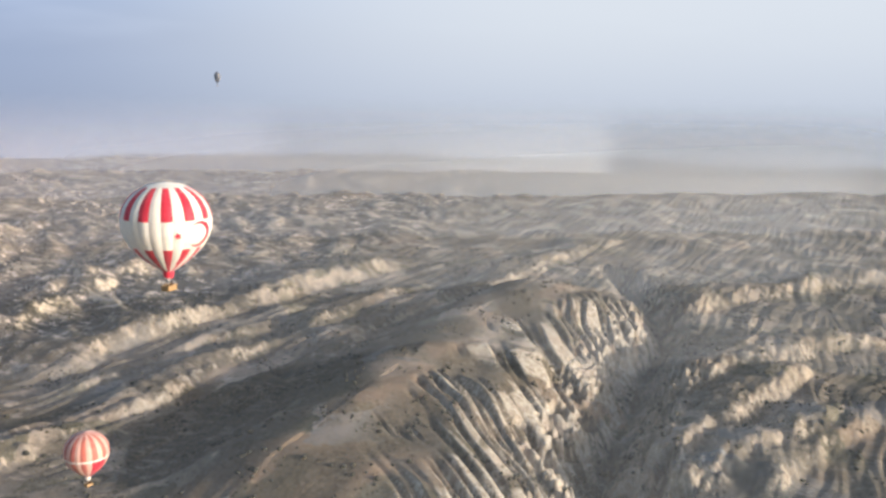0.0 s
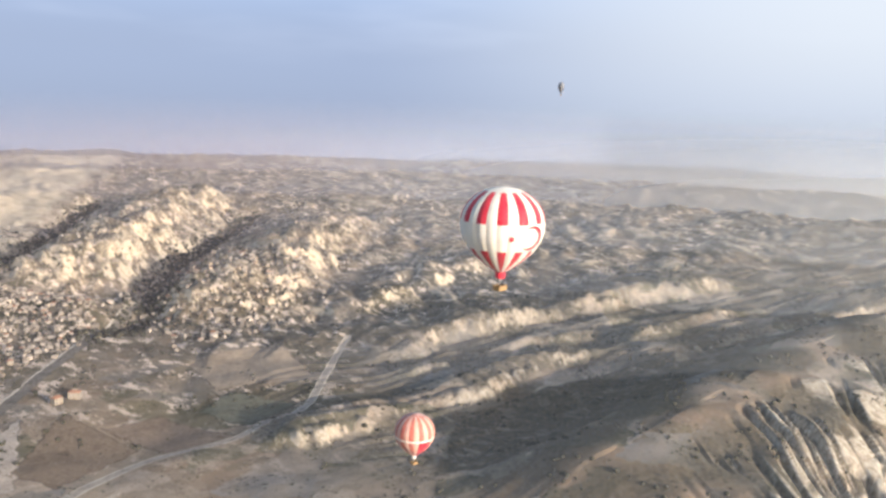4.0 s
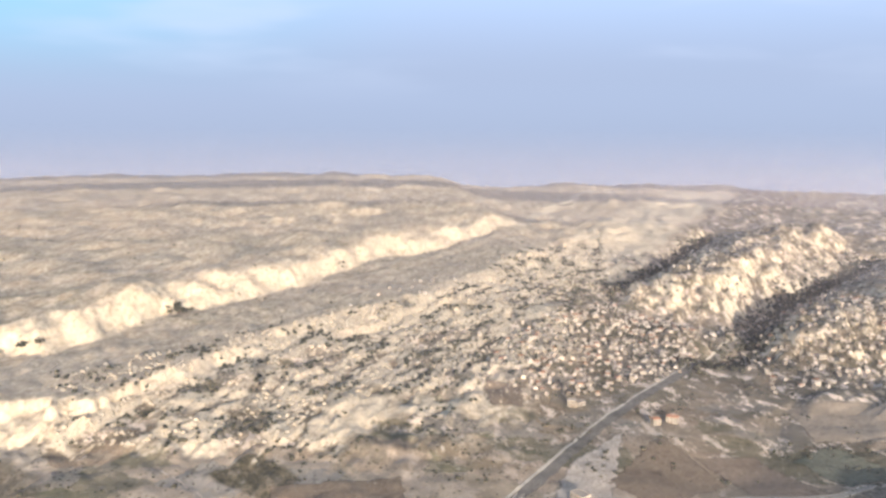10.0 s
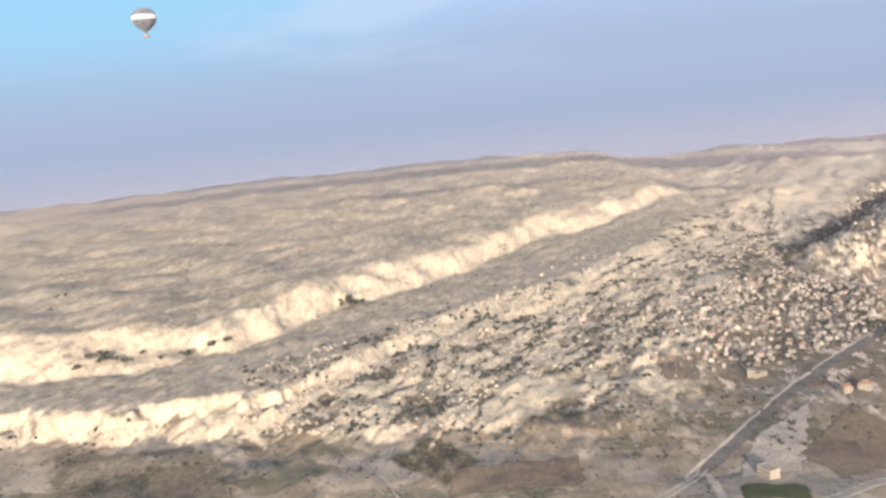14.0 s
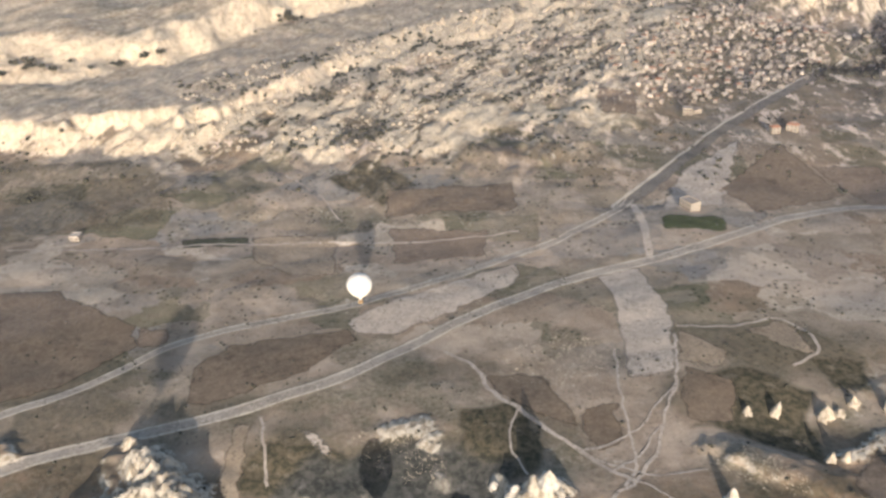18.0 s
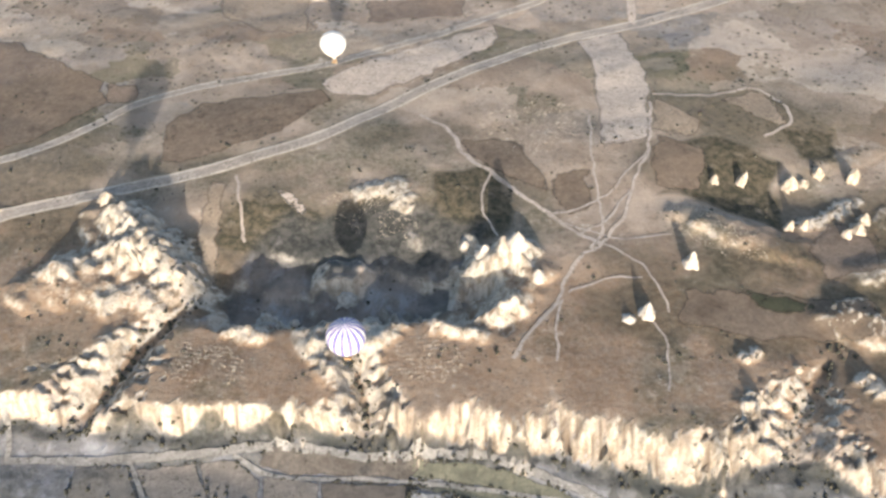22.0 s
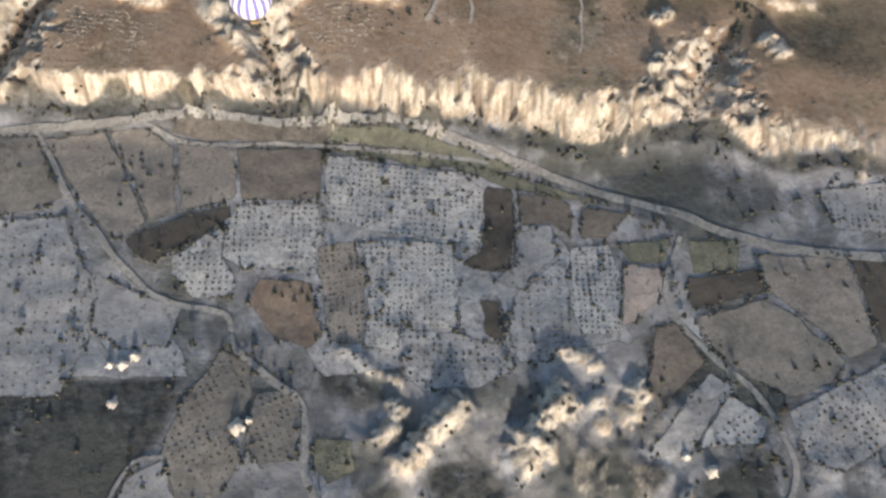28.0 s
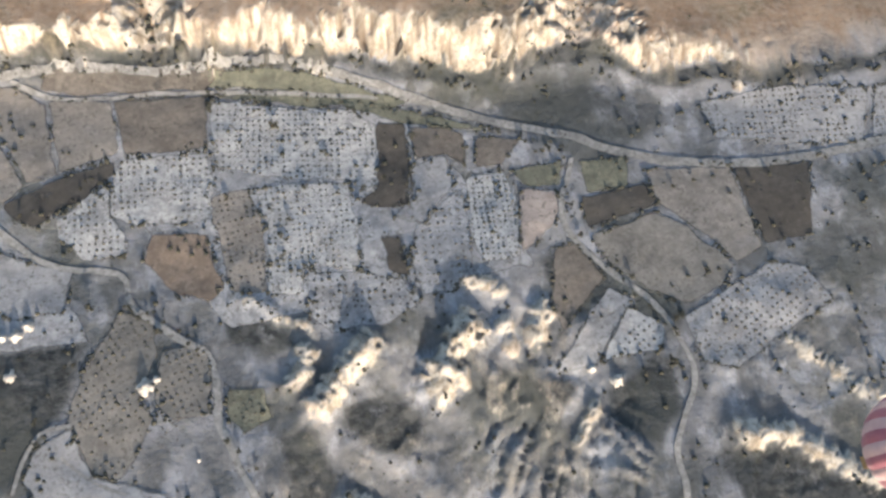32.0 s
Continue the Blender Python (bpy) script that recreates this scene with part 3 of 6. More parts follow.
def land(x, y):
    """Height, bare rock, soil tone (with the valley's shade in it) and scrub over the plan."""
    r = np.hypot(x, y)
    high, rock, tone = np.full_like(x, 21.0), np.zeros_like(x), np.ones_like(x)
    box = (y < 480) & (x < 680) & (x > -1000) & (y > -700)
    groove, warm = np.zeros_like(x), np.zeros_like(x)
    high[box], rock[box], tone[box], groove[box], warm[box] = fore(x[box], y[box])
    rim = smooth((y - 440) / 40)
    plain = 22 + 2.2 * fbm(x / 120, y / 120, 3, 55) + 1.2 * ridged(x / 34, y / 34, 3, 57) * (1 - 0.8 * smooth((y - 900) / 250))
    high = np.where(y > 430, high * (1 - rim) + plain * rim, high)
    # the long badland hill and the second scarp
    vale = np.interp(y, VALE_Y, VALE_X)
    west = 1 - smooth((x - vale + 130) / 140)
    box = (y > 560) & (west > 0)
    bx, by, bw = x[box], y[box], west[box]
    b2, t2 = np.interp(bx, BASE2_X, BASE2_Y), np.interp(bx, TOP2_X, TOP2_Y)
    u = np.clip((by - b2 + 22 * perlin(bx / 50, by / 50, 81) + 26 * (ridged(bx / 40, by / 60, 3, 79) - 0.4)) / (t2 - b2), -1, 1.0)
    a, c = 0.51 * bx + 0.86 * by, 0.86 * bx - 0.51 * by
    spurs = ridged(c / 52 + 0.3 * perlin(bx / 60, by / 60, 82), a / 210, 4, 83)
    small = ridged(c / 17 + 0.3 * perlin(bx / 20, by / 20, 84), a / 60, 3, 87)
    cut = smooth(u / 0.08) * smooth((1.05 - u) / 0.22)
    front = smooth((by - b2 + 16 * perlin(bx / 34, by / 34, 78) + 22 * (ridged(bx / 26, by / 44, 3, 77) - 0.35)) / 34)
    talus = smooth((by - b2 + 150 + 30 * perlin(bx / 70, by / 70, 74)) / 150)
    hill = 9 * talus * (0.75 + 0.45 * ridged(bx / 24 + 0.3 * perlin(bx / 30, by / 30, 76), by / 60, 3, 75)) + (5.5 * front + 19 * np.clip(u, 0, 1) ** 0.7) * (1 - cut * 0.5 * (1 - spurs)) - 3.2 * cut * (1 - small)
    b3 = np.interp(bx, BASE3_X, BASE3_Y)
    d3 = by - b3 + 26 * perlin(bx / 55, by / 55, 91) + 20 * (ridged(bx / 30, by / 60, 3, 92) - 0.3)
    flutes = ridged(c / 13 + 0.3 * perlin(bx / 18, by / 18, 94), a / 70, 3, 96)
    scarp = 31 * smooth(d3 / 100) * (0.9 + 0.35 * perlin(bx / 110, by / 110, 93)) - 6 * (1 - flutes) * smooth(d3 / 14) * smooth((115 - d3) / 30)
    scarp_face = smooth((d3 + 4) / 10) * smooth((112 - d3) / 22) * (0.75 + 0.4 * flutes)
    # low stony banks on the land beyond
    wide = smooth((by - t2 - 60) / 200)
    wide = wide * smooth((3000 - np.hypot(bx, by)) / 500)
    banks = 4 * smooth((perlin(c / 110, a / 420, 95) - 0.15) / 0.25) * wide + 2.5 * smooth((perlin(c / 60, a / 260, 97) - 0.25) / 0.2) * wide
    high[box] += bw * (hill + scarp + banks)
    rock[box] = np.maximum(rock[box], bw * smooth((by - 640) / 60) * cut * smooth((0.6 * small + 0.6 * spurs - 0.25) / 0.26) * smooth((perlin(bx / 60, by / 60, 99) + 0.6) / 0.5) * 0.9)
    brow = smooth((u - 0.70 + 0.1 * perlin(bx / 40, by / 40, 98)) / 0.1) * smooth((1.03 - u) / 0.05) * (0.7 + 0.5 * small)
    rock[box] = np.maximum(rock[box], bw * np.maximum(brow, scarp_face))
    pale_hill = np.zeros_like(x)
    pale_hill[box] = bw * np.maximum(0.85 * cut, np.maximum(brow, scarp_face))
    # the broken hills to the east
    far = 20 + 26 * smooth((r - 1300) / 1500) + 8 * fbm(x / 260, y / 260, 4, 101)
    side = 0.8 * x - 0.6 * y
    length = 0.6 * x + 0.8 * y
    gull = ridged(side / 70 + 0.4 * perlin(x / 90, y / 90, 104), length / 230, 4, 105)
    broken = smooth((r - 700) / 500) * smooth((4000 - r) / 500)
    south = smooth((x - 380) / 120) * smooth((820 - y) / 160)
    rows = ridged(y / 27 + 0.12 * x / 27 + 0.7 * perlin(x / 130, y / 130, 109), x / 260, 3, 111)
    far = far + broken * 15 * (gull - 0.4) * (1 - south) + south * 5.5 * (rows - 0.35)
    open_east = smooth((np.maximum(x - vale - 40, x - 330)) / 160)
    high = high * (1 - open_east) + (far - 6) * open_east
    rock = np.maximum(rock, open_east * broken * 0.62 * smooth((gull - 0.42) / 0.3) * smooth((perlin(x / 160, y / 160, 108) + 0.25) / 0.4))
    fleck = smooth((r - 520) / 450) * np.where(x > vale - 60, 1.0, 0.3 + 0.5 * smooth((y - 2000) / 400) * smooth((x + 300) / 400) + 0.45 * smooth((x - vale + 330) / 200) * smooth((1500 - y) / 300)) * (1 - 0.85 * smooth((x - 420) / 200) * smooth((860 - y) / 200))
    fleck = np.maximum(fleck, 0.9 * np.clip(pale_hill, 0, 1))
    streak = smooth((perlin(x / 210, y / 95, 214) + 0.7 * perlin(x / 70, y / 40, 215) - 0.02) / 0.22) * smooth((y - 1700) / 300) * smooth((x + 550) / 300) * smooth((vale - 40 - x) / 120)
    rock = np.maximum(rock, 0.5 * streak)
    fleck = np.maximum(fleck, 0.7 * streak)
    beyond = smooth((y - np.interp(x, BASE3_X, BASE3_Y) - 130) / 80) * smooth((vale - 40 - x) / 120)
    warm = np.maximum(warm, 0.6 * beyond * (1 - streak))
    high = high + 5 * streak
    for k, (line, crest, steep, gentle, relief) in enumerate(RIDGES):
        xs, ys = [p[0] for p in line], [p[1] for p in line]
        pad = 1.6 * max(steep, gentle)
        box = (x > min(xs) - pad) & (x < max(xs) + pad) & (y > min(ys) - pad) & (y < max(ys) + pad)
        bx, by = x[box], y[box]
        if not bx.size:
            continue
        dist, side, along = near(bx, by, line)
        grooves = ridged(bx / (0.9 * relief + 8), by / (1.9 * relief + 18), 4, 120 + 7 * k)
        shift = relief * (grooves - 0.35) + 0.9 * relief * perlin(bx / 80, by / 80, 121 + k) + 0.55 * relief * (ridged(bx / 15, by / 70, 2, 126 + k) - 0.4)
        face = smooth(1 - (-side - shift) / steep)
        back = smooth(1 - (side - 0.5 * shift) / (1.3 * gentle))
        ends = smooth(along / 0.12) * smooth((1 - along) / 0.12)
        body = np.where(side < 0, face, back)
        lifted = high[box] + (1.0 if crest > 50 else 0.78) * (crest - 14 + 9 * perlin(bx / 120, by / 120, 140 + k)) * body * ends * (0.75 + 0.35 * grooves)
        high[box] = np.maximum(high[box], lifted)
        bare = smooth((grooves - 0.25) / 0.4) * ends * smooth(body / 0.3) * smooth((0.97 - body) / 0.2) * (side < 20)
        rock[box] = np.maximum(rock[box] * (1 - 0.8 * smooth(body / 0.2)), 0.55 * bare)
    # the brown hill in the east: a smooth back, cut into a fan of ribs above the canyon
    box = (x > 300) & (x < 1500) & (y > 20) & (y < 640)
    bx, by = x[box], y[box]
    d_crest, s_crest, _ = near(bx, by, CREST)
    d_canyon, s_canyon, _ = near(bx, by, CANYON)
    v = d_crest / (d_crest + d_canyon + 1e-6)
    fan, out = np.degrees(np.arctan2(by + 237, bx - 141)), np.hypot(by + 237, bx - 141)
    ribs = ridged(fan / 1.55 + 0.30 * perlin(bx / 80, by / 80, 204), out / 330, 3, 205, 0.5)
    zone = smooth((v - 0.22 - 0.22 * perlin(bx / 70, by / 70, 206)) / 0.2) * smooth((1.02 - v) / 0.12)
    ends = smooth((bx - 385) / 120) * smooth((1290 - bx) / 180)
    down = 54 - 8 * smooth(v / 0.4) - 30 * smooth((v - 0.38) / 0.44) - 34 * smooth((v - 0.84) / 0.18) + 2.5 * fbm(bx / 90, by / 90, 3, 207)
    down = down - 13.5 * zone * (1 - smooth(ribs / 0.5)) + 2 * zone
    sunny = (s_crest < 0) & (s_canyon > 0)
    shady = high[box] + (54 - high[box]) * ends * (1 - smooth(d_crest / 150))
    high[box] = np.where(sunny, high[box] * (1 - ends) + down * ends, np.where(s_canyon > 0, np.maximum(high[box], shady), high[box]))
    bare = zone * smooth((ribs - 0.50 + 0.26 * smooth((v - 0.4) / 0.4)) / 0.12) * smooth((perlin(bx / 34, by / 34, 208) + 0.55) / 0.4)
    rock[box] = np.where(sunny, rock[box] * (1 - ends) + 0.85 * bare * ends, rock[box])
    hill_back = ends * (sunny | (d_crest < 60))
    warm[box] = np.maximum(warm[box], 1.0 * hill_back)
    fleck[box] = fleck[box] * (1 - hill_back)
    south[box] = south[box] * (1 - hill_back)
    # the same dark tint, laid evenly over rock in the south-east
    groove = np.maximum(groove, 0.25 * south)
    # the canyon
    v = -26 + 1.0 * np.maximum(0, d_canyon - 3) * (1.45 - 1.1 * ridged(bx / 22, by / 22, 3, 164)) + 14 * smooth((bx - 900) / 400)
    high[box] = np.minimum(high[box], v + (d_canyon > 70) * 900)
    # two wooded ravines above the town; dense trees further down also give their shade
    for line, deep in (([(380, 1280), (419, 1342), (562, 1584), (747, 1884), (893, 2103)], 20), ([(402, 950), (517, 1076), (723, 1362), (889, 1527), (1105, 1743)], 22)):
        dist, side, along = near(x, y, line)
        high = high - deep * np.exp(-(dist / 34) ** 2) * smooth(along / 0.1)
        rock = rock * (1 - np.exp(-(dist / 30) ** 2))
    # the far rim
    high = high - 420 * smooth((r - 3750 - 250 * perlin(x / 900, y / 900, 177)) / 500)
    tone = np.maximum(tone, smooth((y - 280) / 60)) * (1 - 0.15 * smooth((x - 330) / 260) * smooth((1000 - y) / 300))
    scrub = (0.25 + 0.75 * smooth((r - 330) / 250)) * (1 - 0.65 * smooth((r - 1250) / 900) * (x < vale))
    return high, rock, tone, scrub, fleck, groove, warm


def spaced(lo, hi, fine, step, growth, growth_up=None):
    """Lines of the ground sheet: even within fine, wider and wider outside."""
    out = list(np.arange(fine[0], fine[1] + step, step))
    for end, sign in ((hi, 1), (lo, -1)):
        at, gap, more = (out[-1] if sign > 0 else out[0]), step, []
        while (end - at) * sign > 0:
            gap *= 1 + (growth_up if growth_up and sign > 0 else growth)
            at += sign * gap
            more.append(at)
        out = out + more if sign > 0 else more[::-1] + out
    return np.array(out)


def mesh_from(name, verts, faces):
    me = bpy.data.meshes.new(name)
    verts, faces = np.asarray(verts, dtype=np.float32), np.asarray(faces, dtype=np.int32)
    me.vertices.add(len(verts))
    me.vertices.foreach_set("co", verts.ravel())
    k = faces.shape[1]
    me.loops.add(faces.size)
    me.loops.foreach_set("vertex_index", faces.ravel())
    me.polygons.add(len(faces))
    me.polygons.foreach_set("loop_start", np.arange(0, faces.size, k, dtype=np.int32))
    me.update(calc_edges=True)
    return me


GX = spaced(-4600, 4600, (-260, 330), 1.5, 0.0085, 0.0056)
GY = spaced(-3000, 4600, (0, 420), 1.5, 0.0075)
MX, MY = np.meshgrid(GX, GY)
HIGH, ROCK, TONE, SCRUBBY, FLECK, GROOVE, WARM = (a.reshape(MX.shape) for a in land(MX.ravel(), MY.ravel()))
slope = np.hypot(np.gradient(HIGH, GY, axis=0), np.gradient(HIGH, GX, axis=1))
patchy = 0.3 + 0.6 * smooth((perlin(MX.ravel() / 75, MY.ravel() / 75, 181).reshape(MX.shape) + 0.4) / 0.7) + 0.5 * smooth(perlin(MX.ravel() / 21, MY.ravel() / 21, 182).reshape(MX.shape) / 0.4)
steep = np.where(np.hypot(MX, MY) > 520, smooth((slope - 0.34 - 0.16 * smooth((MX - 380) / 120) * smooth((820 - MY) / 160)) / 0.6) * np.minimum(1, patchy), smooth((slope - 0.34) / 0.5))
steep = steep * (1 - 0.3 * smooth((MX - 420) / 120) * smooth((1000 - MY) / 200))
# less pale rock in the valley, so its painted shade tone shows
steep = steep * (1 - 0.7 * (TONE < 0.2) * (MY < 125) * (MX < 330))
ROCK = np.clip(np.maximum(0.9 * ROCK, steep), 0, 1)
# dark cover of the soil: grass, and shade painted in the same colour
GRASS_AND_SHADE = np.zeros(MX.shape)
wave_x, wave_y = (k * perlin(MX.ravel() / 17, MY.ravel() / 17, s).reshape(MX.shape) for k, s in ((9, 191), (9, 192)))
for gx, gy, ra, rb, much in ((-40, 326, 58, 24, 1.0), (104, 268, 26, 12, 0.6), (150, 304, 30, 14, 0.8), (200, 282, 26, 16, 0.8), (-112, 302, 20, 26, 0.7), (30, 350, 34, 16, 0.6), (-10, 400, 40, 10, 0.5), (178, 350, 30, 14, 0.6), (-196, 330, 26, 20, 0.7), (235, 325, 34, 40, 0.8)):
    GRASS_AND_SHADE = np.maximum(GRASS_AND_SHADE, much * smooth(1.5 - np.hypot((MX + wave_x - gx) / ra, (MY + wave_y - gy) / rb)))
# dark band at the cliff foot: scrub and debris, shade included in its colour
foot = MY - np.interp(MX, CLIFF_X, CLIFF_Y)
FOOT = smooth((foot + 7 + 0.4 * wave_x) / 4) * smooth((3.2 + 0.5 * wave_y - foot) / 3) * (np.abs(MX) < 330)
GRASS_AND_SHADE = np.maximum(GRASS_AND_SHADE, 0.9 * FOOT)
ROCK = ROCK * (1 - 0.9 * FOOT)
# dark slopes: grass, and painted shade in the hollow and eastern valley
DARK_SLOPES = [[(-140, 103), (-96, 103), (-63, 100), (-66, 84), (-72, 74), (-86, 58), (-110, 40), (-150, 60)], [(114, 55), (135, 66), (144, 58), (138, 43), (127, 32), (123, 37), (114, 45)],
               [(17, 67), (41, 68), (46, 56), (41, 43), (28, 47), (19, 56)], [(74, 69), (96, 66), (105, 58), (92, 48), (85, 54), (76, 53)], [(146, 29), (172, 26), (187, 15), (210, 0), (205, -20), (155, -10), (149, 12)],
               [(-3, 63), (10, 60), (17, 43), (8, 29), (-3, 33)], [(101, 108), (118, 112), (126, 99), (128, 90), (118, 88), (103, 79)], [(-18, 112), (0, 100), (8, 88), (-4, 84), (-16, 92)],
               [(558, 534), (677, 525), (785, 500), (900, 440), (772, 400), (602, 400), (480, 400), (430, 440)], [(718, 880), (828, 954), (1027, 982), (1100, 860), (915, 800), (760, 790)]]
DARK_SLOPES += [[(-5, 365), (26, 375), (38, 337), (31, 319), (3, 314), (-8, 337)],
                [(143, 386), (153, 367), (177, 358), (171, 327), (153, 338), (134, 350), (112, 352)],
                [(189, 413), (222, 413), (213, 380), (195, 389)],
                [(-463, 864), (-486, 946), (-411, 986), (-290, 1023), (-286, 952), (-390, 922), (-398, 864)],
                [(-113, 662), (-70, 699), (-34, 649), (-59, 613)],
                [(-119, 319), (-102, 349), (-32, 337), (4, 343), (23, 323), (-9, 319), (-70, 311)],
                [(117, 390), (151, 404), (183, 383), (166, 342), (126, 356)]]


def cover(grid, poly, sway, much, soft):
    """Lays a soft-edged shape of the plan over one of the sheet's layers."""
    px, py = [p[0] for p in poly], [p[1] for p in poly]
    i, j = np.searchsorted(GX, (min(px) - 30, max(px) + 30))
    k, m = np.searchsorted(GY, (min(py) - 30, max(py) + 30))
    bx, by = MX[k:m, i:j] + sway * wave_x[k:m, i:j], MY[k:m, i:j] + sway * wave_y[k:m, i:j]
    d = inside(bx.ravel(), by.ravel(), poly).reshape(bx.shape)
    grid[k:m, i:j] = np.maximum(grid[k:m, i:j], much * smooth((d + 0.4 * soft) / soft))


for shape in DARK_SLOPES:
    cover(GRASS_AND_SHADE, shape, 0.4, 1.0, 5)
for shape in ([(64, 194), (87, 187), (111, 190), (134, 191), (162, 175), (169, 158), (147, 149), (126, 160), (107, 168), (86, 177), (59, 189)],
                  [(-420, 722), (-291, 719), (-231, 666), (-229, 600), (-346, 571)], [(-259, 402), (-232, 415), (-179, 383), (-174, 355), (-230, 337)],
                  [(68, 286), (99, 293), (150, 290), (186, 279), (175, 245), (92, 251), (60, 259)]):
    cover(GRASS_AND_SHADE, shape, 1.0, 0.65, 9)
GRASS_AND_SHADE = np.maximum(GRASS_AND_SHADE, 0.78 * smooth((MX - 340) / 150) * smooth((1150 - MY) / 300) * smooth((perlin(MX.ravel() / 110, MY.ravel() / 60, 193).reshape(MX.shape) + 0.45) / 0.6))
for gx, gy, ra, rb, much in ((122, 376, 30, 14, 0.6), (-240, 400, 60, 40, 0.55), (-92, 334, 16, 30, 0.8), (-130, 372, 50, 12, 0.5), (180, 420, 60, 26, 0.6), (210, 235, 40, 22, 0.7), (90, 300, 22, 16, 0.5)):
    GRASS_AND_SHADE = np.maximum(GRASS_AND_SHADE, much * smooth(1.5 - np.hypot((MX + wave_x - gx) / ra, (MY + wave_y - gy) / rb)))
# dark blotches on the valley bottom, grass and painted shading together
GRASS_AND_SHADE = np.maximum(GRASS_AND_SHADE, 0.55 * smooth((106 - MY) / 14) * smooth((MX + 150) / 30) * smooth((260 - MX) / 40) * smooth((perlin(MX.ravel() / 19, MY.ravel() / 26, 194).reshape(MX.shape) + 0.08) / 0.25))
nx, ny = len(GX), len(GY)
idx = np.arange(nx * ny).reshape(ny, nx)
quads = np.stack([idx[:-1, :-1], idx[:-1, 1:], idx[1:, 1:], idx[1:, :-1]], -1).reshape(-1, 4)
# the hollow's bluish shade, painted by lowering the soil tone there
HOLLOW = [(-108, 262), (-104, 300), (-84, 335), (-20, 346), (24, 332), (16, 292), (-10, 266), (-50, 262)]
HOLLOW_SHADE = np.zeros(MX.shape)
cover(HOLLOW_SHADE, HOLLOW, 0.5, 0.75, 9)
TONE = TONE * (1 - HOLLOW_SHADE)
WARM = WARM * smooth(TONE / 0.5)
me = mesh_from("ground", np.stack([MX, MY, HIGH], -1).reshape(-1, 3), quads)
for key, values in (("rock", ROCK), ("tone", TONE), ("scrub", SCRUBBY), ("fleck", FLECK), ("groove", GROOVE), ("warm", WARM), ("grass", GRASS_AND_SHADE)):
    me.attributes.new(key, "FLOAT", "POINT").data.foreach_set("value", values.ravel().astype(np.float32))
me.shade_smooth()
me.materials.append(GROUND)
tagged(new("ground", me), "dry steppe with pale eroded tuff cliffs and gullies", "ground", kind="structure")


def level(x, y):
    """Height of the ground sheet under points of the plan."""
    x, y = np.asarray(x, float), np.asarray(y, float)
    i, j = np.clip(np.searchsorted(GX, x) - 1, 0, nx - 2), np.clip(np.searchsorted(GY, y) - 1, 0, ny - 2)
    u, v = (x - GX[i]) / (GX[i + 1] - GX[i]), (y - GY[j]) / (GY[j + 1] - GY[j])
    return (HIGH[j, i] * (1 - u) + HIGH[j, i + 1] * u) * (1 - v) + (HIGH[j + 1, i] * (1 - u) + HIGH[j + 1, i + 1] * u) * v


# ---------------- haze sheets over the land, sky behind it ----
def ring(name, r, z0, z1, rows, seg=160, arc=(-45, 165), bend=None):
    """A round upright sheet centred under the camera, over an arc of it; below the angle bend it runs on straight to
    the south-east.
    """
    def plan(t):
        if bend is not None and t < radians(bend):
            s = r * (radians(bend) - t)
            return r * math.cos(radians(bend)) + 0.5 * s, r * math.sin(radians(bend)) - 0.87 * s
        return r * math.cos(t), r * math.sin(t)
    a = np.radians(np.linspace(arc[0], arc[1], seg))
    v = [(*plan(t), z) for z in np.linspace(z0, z1, rows) for t in a]
    f = [(k * seg + i, k * seg + i + 1, (k + 1) * seg + i + 1, (k + 1) * seg + i) for k in range(rows - 1) for i in range(seg - 1)]
    return mesh_from(name, v, f)


# distance haze imitated by see-through sheets, denser eastward and farther out
n = Nodes("distance_haze", 1.0)
n.b.inputs["Specular IOR Level"].default_value = 0.0
flat = n.stretch(1, 1, 0)
reach = n.t.nodes.new("ShaderNodeVectorMath")
reach.operation = "LENGTH"
n.put(reach.inputs[0], flat)
sep = n.t.nodes.new("ShaderNodeSeparateXYZ")
n.put(sep.inputs[0], n.pos)
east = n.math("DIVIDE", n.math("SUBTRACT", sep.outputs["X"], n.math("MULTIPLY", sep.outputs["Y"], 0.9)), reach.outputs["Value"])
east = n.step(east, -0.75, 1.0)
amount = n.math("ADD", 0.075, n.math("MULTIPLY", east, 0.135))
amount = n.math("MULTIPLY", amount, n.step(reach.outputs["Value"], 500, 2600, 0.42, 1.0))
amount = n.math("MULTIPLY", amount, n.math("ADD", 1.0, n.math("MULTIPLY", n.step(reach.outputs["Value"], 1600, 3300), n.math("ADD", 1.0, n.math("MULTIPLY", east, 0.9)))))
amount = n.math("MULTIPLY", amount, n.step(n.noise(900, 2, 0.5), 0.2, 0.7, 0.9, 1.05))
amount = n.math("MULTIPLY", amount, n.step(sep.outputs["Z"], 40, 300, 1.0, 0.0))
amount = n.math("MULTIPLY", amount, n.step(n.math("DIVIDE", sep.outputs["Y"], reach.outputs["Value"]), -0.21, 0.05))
haze_tint = n.mix(n.step(east, 0.1, 0.5), (0.305, 0.285, 0.335), (0.34, 0.37, 0.455))
haze_tint = n.mix(n.step(east, 0.5, 0.95), haze_tint, (0.52, 0.565, 0.635))
facing = n.t.nodes.new("ShaderNodeCombineXYZ")      # fixed normal turned to the sun, so that the sheets stay bright
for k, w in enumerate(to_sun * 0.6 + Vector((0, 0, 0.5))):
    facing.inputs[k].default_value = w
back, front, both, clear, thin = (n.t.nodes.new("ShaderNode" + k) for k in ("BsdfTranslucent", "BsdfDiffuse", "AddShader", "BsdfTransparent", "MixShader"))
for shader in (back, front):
    n.put(shader.inputs["Color"], haze_tint)
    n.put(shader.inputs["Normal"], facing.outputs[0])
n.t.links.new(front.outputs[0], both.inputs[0])
